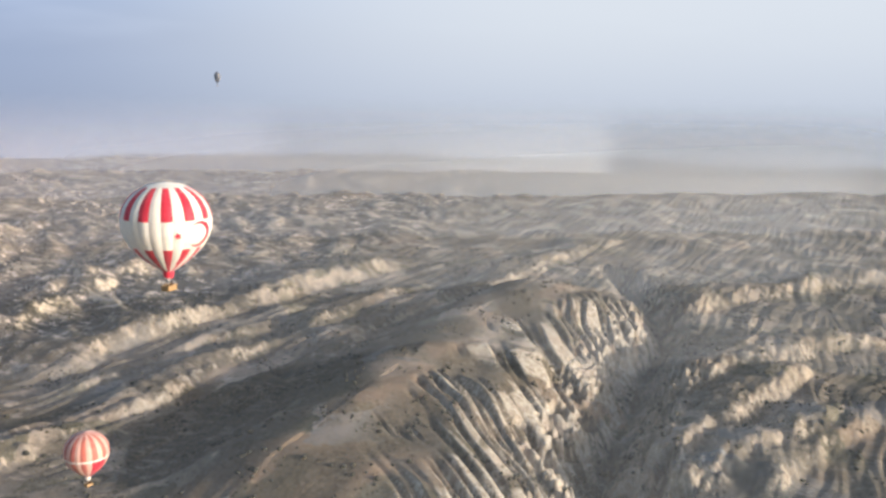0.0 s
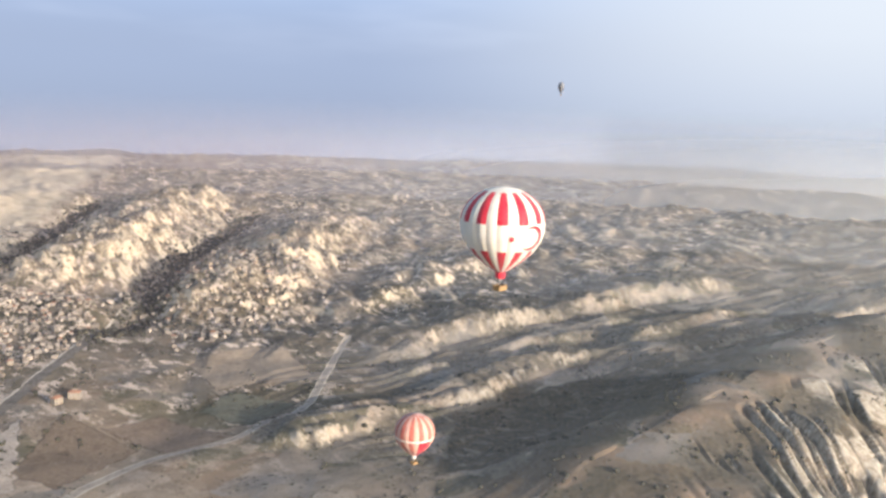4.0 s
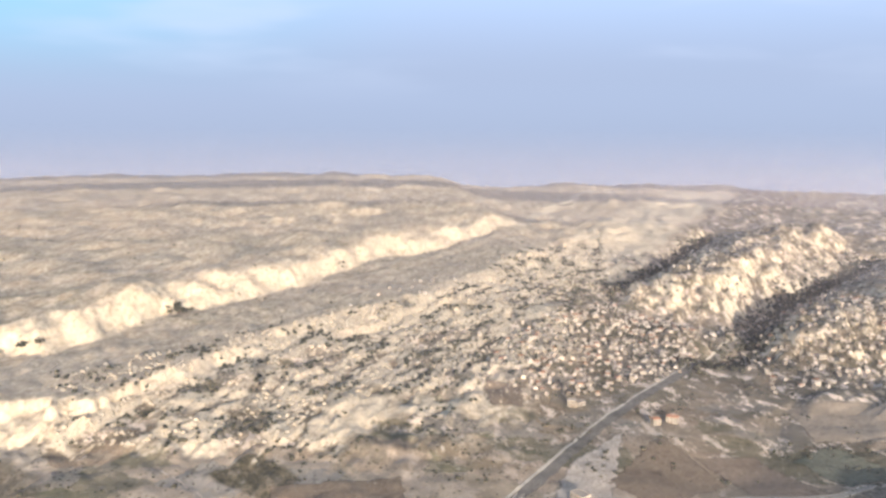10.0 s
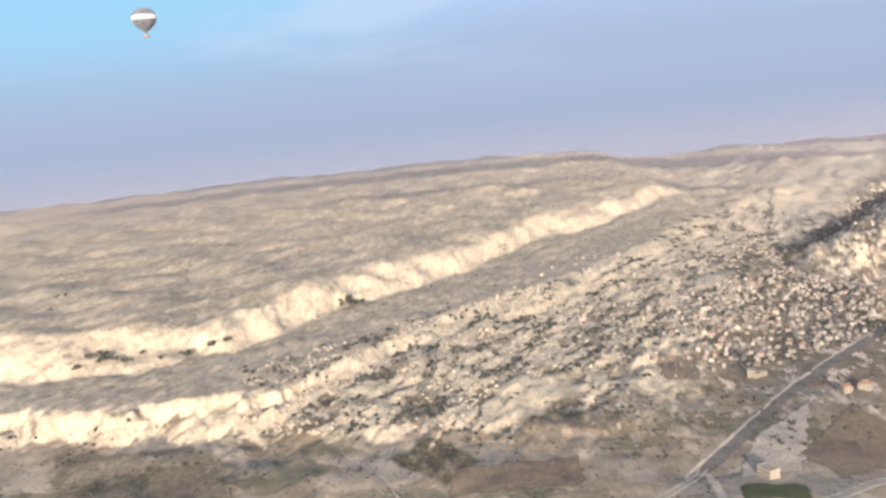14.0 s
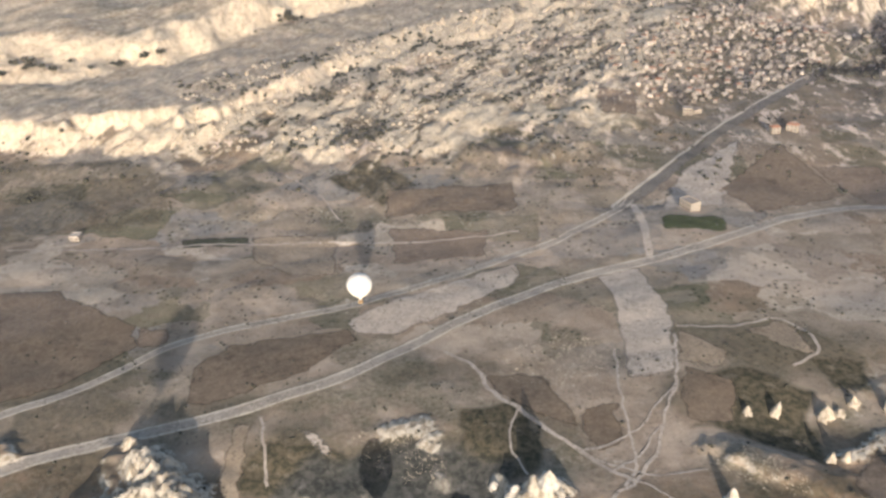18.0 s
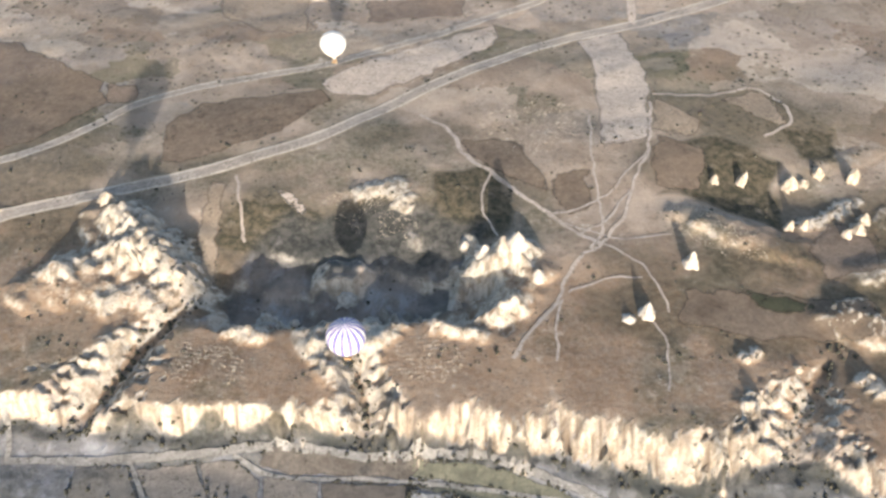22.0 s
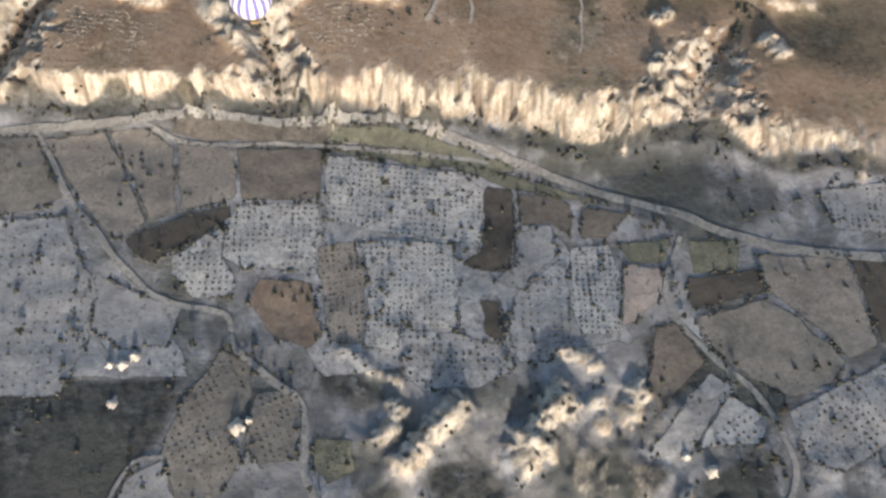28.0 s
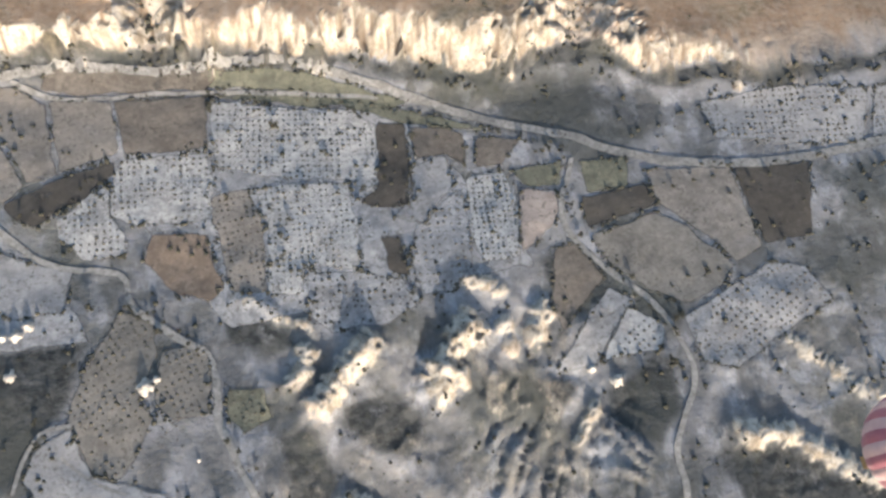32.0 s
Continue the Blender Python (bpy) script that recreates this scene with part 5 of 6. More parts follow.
# dark scrub along the ravines, which also stands in for their shade
for line, count in (([(-31, 205), (-33, 230), (-44, 256)], 120), ([(-150, 212), (-128, 256), (-110, 282)], 90), ([(138, 196), (146, 220), (176, 256)], 90)):
    q = curve_points(line, 80.0 / count)
    q = q + g.normal(0, 3.0, q.shape)
    tagged(part("scrub", clumps("scrub", q, 0.4 + 0.9 * g.random(len(q)) ** 2, 0.9, g), LEAF), "dark scrub crowding a narrow ravine, also giving its shade", "scrub", kind="stuff")

# low scrub along field edges, the cliff foot and the dark slopes
def scattered(count, test, lo, hi, box, seed):
    g = np.random.default_rng(seed)
    p = np.stack([g.uniform(box[0], box[1], count), g.uniform(box[2], box[3], count)], 1)
    keep = test(p[:, 0], p[:, 1])
    p = p[keep]
    return p, lo + (hi - lo) * g.random(len(p)) ** 2.5, g


p, s, g = scattered(4200, lambda x, y: (y < np.interp(x, CLIFF_X, CLIFF_Y) - 2) & (perlin(x / 16, y / 16, 201) > 0.16), 0.3, 1.1, (-150, 300, 5, 215), 3)
tagged(part("scrub", clumps("scrub", p, s, 0.8, g), LEAF), "low dark scrub on the valley floor", "scrub", kind="stuff")
p, s, g = scattered(7000, lambda x, y: (np.abs(y - np.interp(x, CLIFF_X, CLIFF_Y) + 1.5) < 5) & (perlin(x / 9, y / 9, 203) > -0.05), 0.4, 1.2, (-240, 320, 120, 235), 5)
tagged(part("scrub", clumps("scrub", p, s, 0.9, g), LEAF), "dark bushes at the foot of the pale cliff", "scrub", kind="stuff")
p, s, g = scattered(9000, lambda x, y: (perlin(x / 26, y / 26, 205) > 0.18) & (y > np.interp(x, CLIFF_X, CLIFF_Y) + 16), 0.3, 1.1, (-330, 420, 200, 680), 6)
tagged(part("scrub", clumps("scrub", p, s, 0.7, g), LEAF), "scattered dry scrub on the plateau", "scrub", kind="stuff")
p, s, g = scattered(26000, lambda x, y: (perlin(x / 60, y / 60, 207) > 0.12) & (np.hypot(x, y) < 2300) & ((x > np.interp(y, VALE_Y, VALE_X) - 230) | (y < 760) | (perlin(x / 25, y / 25, 208) > 0.42)), 0.7, 2.6, (-700, 1500, 640, 1900), 8)
tagged(part("scrub", clumps("scrub", p, s, 0.8, g), LEAF), "dark bushes over the distant hills", "scrub", kind="stuff")
p, s, g = scattered(9000, lambda x, y: perlin(x / 50, y / 50, 209) > 0.1, 0.8, 2.6, (380, 1500, -100, 620), 9)
tagged(part("scrub", clumps("scrub", p, s, 0.8, g), LEAF), "dark bushes in the eastern valleys", "scrub", kind="stuff")


# ---------------- trees ----------------
def tree(seed, tall, spread):
    g = random.Random(seed)
    root = tagged(new("tree"), "small dusty round-crowned tree with bare lower limbs", "tree", "trees in the valley")
    bm = bmesh.new()
    for a, b, r0, r1 in [((0, 0, 0), (0.1, 0, tall * 0.5), 0.22, 0.14)] + [((0.1, 0, tall * (0.3 + 0.06 * i)), (math.cos(i * 1.7) * spread * 0.6, math.sin(i * 1.7) * spread * 0.6, tall * 0.72), 0.1, 0.04) for i in range(5)]:
        m = look(a, b) if a[:2] != b[:2] else Matrix.Translation(a)
        size = (Vector(b) - Vector(a)).length
        ring0 = [bm.verts.new(m @ Vector((r0 * math.cos(t), r0 * math.sin(t), 0))) for t in np.linspace(0, 5.24, 6)]
        ring1 = [bm.verts.new(m @ Vector((r1 * math.cos(t), r1 * math.sin(t), -size if a[:2] != b[:2] else size))) for t in np.linspace(0, 5.24, 6)]
        for i in range(6):
            bm.faces.new((ring0[i], ring0[(i + 1) % 6], ring1[(i + 1) % 6], ring1[i]))
    part("trunk", bm, BARK, root)
    v, f = [], []
    for i in range(26):
        q = Vector((g.gauss(0, 0.42), g.gauss(0, 0.42), g.gauss(0, 0.3)))
        q = q * min(1, 0.95 / max(q.length, 0.01))
        at = Vector((q.x * spread, q.y * spread, tall * 0.68 + q.z * tall * 0.34))
        s = spread * g.uniform(0.16, 0.34)
        for bx, by, bz in BALL_V:
            k = g.uniform(0.6, 1.25)
            v.append((at.x + bx * s * k, at.y + by * s * k, at.z + bz * s * k * 0.85))
        f += [[q + i * len(BALL_V) for q in face] for face in BALL_F]
    part("crown", mesh_from("crown", v, f), LEAF, root)
    return root


def planted(make, places, seed, lo=0.7, hi=1.3, sink=0.15):
    """Sets copies of a few built things on the land."""
    g = random.Random(seed)
    for k, (x, y) in enumerate(places):
        m = pose(x, y, float(level(x, y)) - sink, 0, 0, g.uniform(0, 360))
        if k < len(make):
            make[k].matrix_world = m
        else:
            copy_thing(make[k % len(make)], m @ Matrix.Scale(g.uniform(lo, hi), 4))


trees = [tree(i, 3.0 + 0.4 * i, 1.6 + 0.2 * i) for i in range(4)]
spots = [(-120, 120), (-60, 112), (10, 176), (140, 60)] 
for line, count in (([(-83, 152), (-49, 163)], 5), ([(-14, 150), (50, 146)], 9), ([(9, 142), (6, 110)], 5), ([(-13, 108), (50, 99)], 8), ([(117, 148), (119, 112)], 9), ([(104, 160), (128, 148)], 12), ([(-100, 112), (-98, 146)], 8),
                    ([(-126, 196), (-92, 146)], 7), ([(-60, 122), (-22, 90)], 12), ([(124, 104), (148, 72)], 8), ([(190, 130), (198, 98)], 4), ([(20, 186), (60, 174)], 9), ([(-66, 100), (-84, 60)], 7), ([(30, 160), (22, 168)], 5),
                    ([(62, 170), (58, 132)], 4), ([(150, 128), (236, 132)], 8), ([(130, 58), (150, 78)], 6), ([(170, 640), (330, 870)], 14), ([(560, 900), (900, 1240)], 30), ([(420, 1250), (640, 1600)], 20), ([(-20, 60), (-8, 46)], 4)):
    (ax, ay), (bx, by) = line
    for t in rng.random(count):
        spots.append((ax + t * (bx - ax) + rng.normal(0, 1.6), ay + t * (by - ay) + rng.normal(0, 1.6)))
planted(trees, spots, 4, 0.3, 0.6)


groves = [tree(20 + i, 9.0 + i, 5.5 + 0.5 * i) for i in range(3)]
for root in groves:
    tagged(root, "large dark spreading tree below the second cliff", "tree", "trees below the cliff")
planted(groves, [(-224 + rng.normal(0, 7), 1140 + rng.normal(0, 6)) for _ in range(11)] + [(-438 + 18 * i + rng.normal(0, 6), 925 + 4 * i + rng.normal(0, 9)) for i in range(7)] + [(-470 + rng.normal(0, 14), 915 + rng.normal(0, 9)) for _ in range(8)], 14, 0.6, 1.1)


# ---------------- stony ground ----------------
def stony(cx, cy, ra, rb, turn, count, seed):
    """Pale stones strewn in loose rows over a patch of the plateau."""
    g = np.random.default_rng(seed)
    r, a = np.sqrt(g.random(count)), g.uniform(0, 2 * math.pi, count)
    u, v = ra * r * np.cos(a), rb * r * np.sin(a)
    v = np.round(v / 2.4) * 2.4 + g.normal(0, 0.45, count)
    c, s = math.cos(radians(turn)), math.sin(radians(turn))
    p = np.stack([cx + u * c - v * s, cy + u * s + v * c], 1)
    p = p[perlin(p[:, 0] / 8, p[:, 1] / 8, seed) > -0.25]
    tagged(part("stones", clumps("stones", p, 0.14 + 0.34 * g.random(len(p)) ** 2, 0.6, g), TUFF), "many small pale stones strewn over dry ground", "stones", kind="stuff")


stony(-100, 241, 23, 11, -8, 700, 401)
stony(-6, 243, 15, 13, 5, 500, 402)
stony(-158, 282, 38, 12, -14, 900, 403)
stony(48, 408, 32, 24, 30, 1000, 404)
stony(-35, 338, 26, 12, -25, 500, 405)
stony(132, 326, 28, 13, -38, 700, 406)

FLANK = [(-245, 734), (-281, 858), (-148, 1011), (139, 1278), (468, 1930), (603, 2026), (428, 1369), (220, 1167), (137, 849), (-20, 800), (-65, 693), (-159, 720)]
g = np.random.default_rng(51)
p = np.stack([g.uniform(-290, 610, 42000), g.uniform(690, 2030, 42000)], 1)
streaky = perlin((0.86 * p[:, 0] - 0.51 * p[:, 1]) / 22, (0.51 * p[:, 0] + 0.86 * p[:, 1]) / 70, 55) + 0.6 * perlin(p[:, 0] / 17, p[:, 1] / 17, 56)
rough = (inside(p[:, 0], p[:, 1], FLANK) > 0)
q = p[rough & (streaky > 0.12)]
tagged(part("boulders", clumps("boulders", q, 0.7 + 1.9 * g.random(len(q)) ** 2, 0.8, g), TUFF), "countless pale knobs of tuff on the badland slope", "rocks", kind="stuff")
q = p[rough & (streaky < -0.22)]
tagged(part("scrub", clumps("scrub", q, 0.9 + 2.2 * g.random(len(q)) ** 2, 0.8, g), LEAF), "dark scrub between the pale badland knobs", "scrub", kind="stuff")

# ---------------- rock cones ----------------
def cone_rock(seed, tall, wide, lean=0.0, material=None):
    """A weathered tuff cone, fluted and slightly bent, with a blunt head."""
    g = np.random.default_rng(seed)
    seg, rows = 18, 14
    v = []
    for j in range(rows):
        t = j / (rows - 1)
        r = wide * ((1 - t) ** 0.9 * 0.80 + 0.22 * (1 - t ** 5)) * (1 + 0.22 * float(perlin(np.array([4.3 * t + 3.1 * seed]), np.array([seed + 0.5]), 303)[0]))
        for i in range(seg):
            a = 2 * math.pi * i / seg
            n1 = float(perlin(np.array([3 * math.cos(a) + seed]), np.array([3 * math.sin(a) + 2.2 * t]), 301)[0])
            n2 = float(perlin(np.array([9 * math.cos(a) + seed]), np.array([9 * math.sin(a) + 1.2 * t]), 302)[0])
            q = r * (1 + 0.42 * n1 + 0.30 * n2)
            v.append((q * math.cos(a) + lean * t * t, q * math.sin(a), 0.74 * tall * (t + 0.05 * n1 + 0.03 * n2) - 0.8))
    f = [(j * seg + i, j * seg + (i + 1) % seg, (j + 1) * seg + (i + 1) % seg, (j + 1) * seg + i) for j in range(rows - 1) for i in range(seg)]
    me = mesh_from("fairy_chimney", v, f)
    bm = bmesh.new()
    bm.from_mesh(me)
    bm.verts.ensure_lookup_table()
    bm.faces.new([bm.verts[(rows - 1) * seg + i] for i in range(seg)])
    bm.to_mesh(me)
    bm.free()
    me.shade_smooth()
    return part("fairy_chimney", me, material or TUFF)


def chimney(seed, x, y, tall, wide, lean, m):
    rock = cone_rock(seed, tall, wide, lean, m)
    rock.location = (x, y, float(level(x, y)))
    tagged(rock, "tall pale tuff cone shaped by rain" if tall > 5 else "low rounded lump of white tuff", "rock cone" if tall > 5 else "boulder", "fairy chimneys" if tall > 5 else "white boulders")


chimney(0, 142, 365, 8, 2.6, 0.2, TUFF)
chimney(1, 157, 366, 12, 3.2, 1.6, TUFF)
chimney(2, 182, 365, 11, 4.4, 0.3, TUFF)
chimney(3, 190, 367, 5, 3.4, 0, TUFF)
chimney(4, 200, 374, 8, 4.0, -0.5, TUFF)
chimney(5, 116, 300, 13, 3.6, 0.4, WHITE_TUFF)
chimney(6, 90, 269, 11, 4.2, 0.8, WHITE_TUFF)
chimney(7, 82, 266, 4, 3.6, 0, WHITE_TUFF)
chimney(8, 11, 319, 7, 2.6, 0, WHITE_TUFF)
chimney(9, 34, 300, 12, 5.2, 0.5, WHITE_TUFF)
chimney(10, 172, 331, 9, 2.8, 0.8, TUFF)
chimney(11, 179, 331, 9, 2.6, 0.9, TUFF)
chimney(12, 217, 370, 12, 4.0, 0.6, TUFF)
chimney(13, -66, 268, 6, 2.8, 0, WHITE_TUFF)
chimney(14, -80, 275, 9, 5.0, 0.4, WHITE_TUFF)
chimney(15, -33, 276, 8, 4.6, 0, WHITE_TUFF)
chimney(16, -22, 276, 9, 2.4, 0.6, WHITE_TUFF)
chimney(17, -11, 277, 10, 2.4, 1.0, WHITE_TUFF)
chimney(18, -46, 292, 6, 5.0, 0, WHITE_TUFF)
chimney(19, 128, 243, 3, 2.4, 0.4, TUFF)
chimney(20, 149, 240, 3.4, 2.6, 0.8, TUFF)
chimney(21, 178, 236, 3, 3.0, 0, TUFF)
chimney(22, 206, 330, 9, 4.0, 1.0, TUFF)
chimney(23, 212, 338, 8, 3.4, 0.6, TUFF)
chimney(24, 199, 326, 7, 3.0, 0.6, TUFF)
chimney(25, -44, 82, 4.5, 3.4, 0.2, WHITE_TUFF)
chimney(26, -40, 84, 3.2, 2.4, 0, WHITE_TUFF)
chimney(27, -80, 109, 4, 2.6, 0, WHITE_TUFF)
chimney(28, -84, 106, 4, 2.8, 0.3, WHITE_TUFF)
chimney(29, -88, 106, 3.4, 2.2, 0, WHITE_TUFF)
chimney(30, -86, 92, 2.6, 3.0, 0, WHITE_TUFF)
chimney(31, 111, 64, 4, 2.0, 0, WHITE_TUFF)
chimney(32, 119, 58, 4.4, 2.4, 0.3, WHITE_TUFF)
chimney(33, -29, 55, 2.2, 1.2, 0, WHITE_TUFF)
chimney(34, 44, 290, 8, 3.6, -0.4, WHITE_TUFF)
chimney(35, 6, 286, 6, 4.0, 0.3, WHITE_TUFF)
chimney(36, 20, 306, 7, 4.0, 0, WHITE_TUFF)
chimney(37, -168, 344, 9, 5, 0.5, TUFF)
chimney(38, -120, 288, 6, 3.4, 0, TUFF)


# ---------------- the town ----------------
def box_into(bm, x0, x1, y0, y1, z0, z1):
    m = Matrix.Translation(((x0 + x1) / 2, (y0 + y1) / 2, (z0 + z1) / 2)) @ Matrix.Diagonal((x1 - x0, y1 - y0, z1 - z0, 1))
    bmesh.ops.create_cube(bm, size=1, matrix=m)
    return bm


def house(w, d, h, floors, tiled, label):
    root = tagged(new("house"), label, "house", "houses of the town")
    bm = bmesh.new()
    box_into(bm, -w / 2, w / 2, -d / 2, d / 2, -1.5, h)
    part("wall", bm, PLASTER, root)
    bm = bmesh.new()
    if tiled:
        v = [bm.verts.new(q) for q in ((-w / 2 - .4, -d / 2 - .4, h), (w / 2 + .4, -d / 2 - .4, h), (w / 2 + .4, d / 2 + .4, h), (-w / 2 - .4, d / 2 + .4, h), (-w / 4, 0, h + 1.7), (w / 4, 0, h + 1.7))]
        for q in ((0, 1, 5, 4), (2, 3, 4, 5), (1, 2, 5), (3, 0, 4), (3, 2, 1, 0)):
            bm.faces.new([v[i] for i in q])
    else:
        box_into(bm, -w / 2 - .1, w / 2 + .1, -d / 2 - .1, d / 2 + .1, h + .004, h + .25)
        for q in ((-w / 2 - .1, w / 2 + .1, -d / 2 - .1, -d / 2 + .15), (-w / 2 - .1, w / 2 + .1, d / 2 - .15, d / 2 + .1), (-w / 2 - .1, -w / 2 + .15, -d / 2 + .15, d / 2 - .15), (w / 2 - .15, w / 2 + .1, -d / 2 + .15, d / 2 - .15)):
            box_into(bm, *q, h + .25, h + .7)
    part("roof", bm, TILE if tiled else ROOF, root)
    per = max(2, int(w // 3))
    for fl in range(floors):
        for i in range(per):
            x = -w / 2 + w * (i + 0.5) / per
            if fl == 0 and i == per // 2:
                part("door", box_into(bmesh.new(), x - .5, x + .5, -d / 2 - .05, -d / 2 + .05, 0, 2.1), DOORM, root)
            else:
                part("window", box_into(bmesh.new(), x - .5, x + .5, -d / 2 - .04, -d / 2 + .05, fl * 3 + 1.0, fl * 3 + 2.2), GLASS, root)
    return root


STONE, TILED = "flat-roofed pale stone village house", "pale village house with a faded tiled roof"
houses = [house(9, 8, 6.2, 2, False, STONE), house(11, 8, 3.4, 1, False, STONE), house(8, 7, 6.0, 2, True, TILED), house(13, 9, 6.4, 2, False, STONE), house(7, 7, 3.2, 1, False, STONE), house(10, 8, 6.0, 2, True, TILED)]
g = random.Random(11)
lots = []
TOWN = [(167, 853), (164, 973), (262, 1140), (403, 1289), (482, 1230), (454, 1056), (346, 896), (243, 848)]
ACROSS = [(417, 988), (486, 1134), (729, 1371), (760, 1230), (840, 1180), (813, 1108), (600, 887), (500, 870)]


def within(x, y, poly):
    hit = False
    for (ax, ay), (bx, by) in zip(poly, poly[1:] + poly[:1]):
        if (ay > y) != (by > y) and x < (bx - ax) * (y - ay) / (by - ay) + ax:
            hit = not hit
    return hit


road_line = curve_points(TOWN_ROAD, 8)
for _ in range(9000):
    x, y = g.uniform(100, 900), g.uniform(800, 1500)
    dense = within(x, y, TOWN)
    if not dense and g.random() > 0.35 * within(x, y, ACROSS):
        continue
    if all((x - a) ** 2 + (y - b) ** 2 > (10 if dense else 13) ** 2 for a, b in lots) and np.min(np.hypot(road_line[:, 0] - x, road_line[:, 1] - y)) > 11:
        lots.append((x, y))
    if len(lots) > 262:
        break
lots = [(218, 819), (226, 823), (284, 765), (170, 607), (-286, 579), (303, 772)] + lots
for k, (x, y) in enumerate(lots):
    m = pose(x, y, float(level(x, y)), 0, 0, g.uniform(-70, 70))
    if k < len(houses):
        houses[k].matrix_world = m
    else:
        copy_thing(houses[g.randrange(6)], m @ Matrix.Scale(g.uniform(0.42, 0.75), 4))


def huddle(count, places, label, lo=3.5, hi=8.0):
    """Many small far houses as one mesh of boxes with low hipped roofs."""
    v, f = [], []
    for _ in range(count):
        x, y = places()
        w, d, h, a = g.uniform(lo, hi) / 2, g.uniform(lo, 0.75 * hi) / 2, g.uniform(2.0, 3.8), radians(g.uniform(-90, 90))
        z, k, c, q = float(level(x, y)), len(v), math.cos(a), math.sin(a)
        for px, py, pz in ((-w, -d, -1), (w, -d, -1), (w, d, -1), (-w, d, -1), (-w, -d, h), (w, -d, h), (w, d, h), (-w, d, h), (-0.5 * w, 0, h + 1), (0.5 * w, 0, h + 1)):
            v.append((x + px * c - py * q, y + px * q + py * c, z + pz))
        f += [(k, k + 1, k + 5, k + 4), (k + 1, k + 2, k + 6, k + 5), (k + 2, k + 3, k + 7, k + 6), (k + 3, k, k + 4, k + 7), (k + 4, k + 5, k + 9, k + 8), (k + 6, k + 7, k + 8, k + 9), (k + 5, k + 6, k + 9, k + 9), (k + 7, k + 4, k + 8, k + 8)]
    me = bpy.data.meshes.new("hillside_houses")
    me.from_pydata(v, [], [tuple(dict.fromkeys(q)) for q in f])
    tagged(part("hillside_houses", me, HAMLET), label, "houses", kind="stuff")


def on_hill():
    while True:
        x, y = g.uniform(-60, 1300), g.uniform(780, 2000)
        if within(x, y, [(120, 820), (-40, 1180), (250, 1560), (560, 1900), (1250, 1900), (1250, 1400), (800, 980), (560, 880)]) and not within(x, y, TOWN):
            return x, y


def in_town():
    while True:
        x, y = g.uniform(150, 850), g.uniform(840, 1380)
        if (within(x, y, TOWN) or (g.random() < 0.6 and within(x, y, ACROSS))) and np.min(np.hypot(road_line[:, 0] - x, road_line[:, 1] - y)) > 9 and min((x - a) ** 2 + (y - b) ** 2 for a, b in lots) > 36:
            return x, y


FAR_ROAD = [(2100, 3100), (2015, 2847), (1961, 2427), (1686, 1837), (1506, 1448)]
track(FAR_ROAD, 14, PALE, "pale road along a far ridge", "road", 0.6)
far_line = curve_points(FAR_ROAD, 30)


def on_ridge():
    x, y = far_line[g.randrange(len(far_line))]
    return x + g.gauss(0, 45), y + g.gauss(0, 45)


huddle(420, on_hill, "many small pale houses scattered over the distant hillsides", 2.5, 5.0)
huddle(560, in_town, "crowded pale houses of the small town", 2.2, 6.5)
huddle(170, on_ridge, "small white houses along a far ridge road", 6, 14)
huddle(70, lambda: (1130 + g.gauss(0, 130), 3450 + g.gauss(0, 160)), "small white houses on the horizon", 8, 16)
g2 = np.random.default_rng(37)
q = np.array([in_town() for _ in range(1500)])
tagged(part("scrub", clumps("scrub", q, 0.9 + 1.6 * g2.random(len(q)) ** 2, 1.2, g2), LEAF), "small dark trees between the houses of the town", "scrub", kind="stuff")
# dark trees packed thickly, also to imitate the ravines' bluish shade
for line, count in (([(419, 1342), (562, 1584), (747, 1884), (893, 2103)], 900), ([(402, 950), (517, 1076), (723, 1362), (889, 1527), (1105, 1743)], 1300)):
    q = curve_points(line, 900 / count)
    q = q + np.random.default_rng(count).normal(0, 15, q.shape)
    g2 = np.random.default_rng(31)
    tagged(part("scrub", clumps("scrub", q, 1.6 + 3.0 * g2.random(len(q)) ** 2, 1.0, g2), LEAF), "dark trees filling a ravine above the town, also as its shade", "scrub", kind="stuff")


# ---------------- balloons ----------------
def outline(s):
    """Half width of an envelope from its crown (0) to its mouth (1)."""
    if s < 0.42:
        return math.sqrt(max(0, 1 - ((0.42 - s) / 0.42) ** 2))
    return 0.12 + 0.88 * math.cos(math.pi / 2 * min(1, ((s - 0.42) / 0.58)) ** 1.2) ** 0.95


def gore(k, count, s0, s1, radius, tall, rows):
    """One cloth panel between two seams, bulging a little."""
    v, cols = [], 5
    for j in range(rows + 1):
        s = s0 + (s1 - s0) * j / rows
        for i in range(cols):
            a = 2 * math.pi * (k + i / (cols - 1)) / count
            r = radius * outline(s) * (1 + 0.022 * math.sin(math.pi * i / (cols - 1)))
            v.append((r * math.cos(a), r * math.sin(a), tall * (1 - s)))
    f = [(j * cols + i + 1, j * cols + i, (j + 1) * cols + i, (j + 1) * cols + i + 1) for j in range(rows) for i in range(cols - 1)]
    me = mesh_from("gore", v, [q[::-1] for q in f])
    me.shade_smooth()
    return me


def rod(a, b, r):
    bm = bmesh.new()
    a, b = Vector(a), Vector(b)
    bmesh.ops.create_cone(bm, cap_ends=True, segments=6, radius1=r, radius2=r, depth=(b - a).length, matrix=Matrix.Translation((a + b) / 2) @ (b - a).to_track_quat("Z", "Y").to_matrix().to_4x4())
    return bm


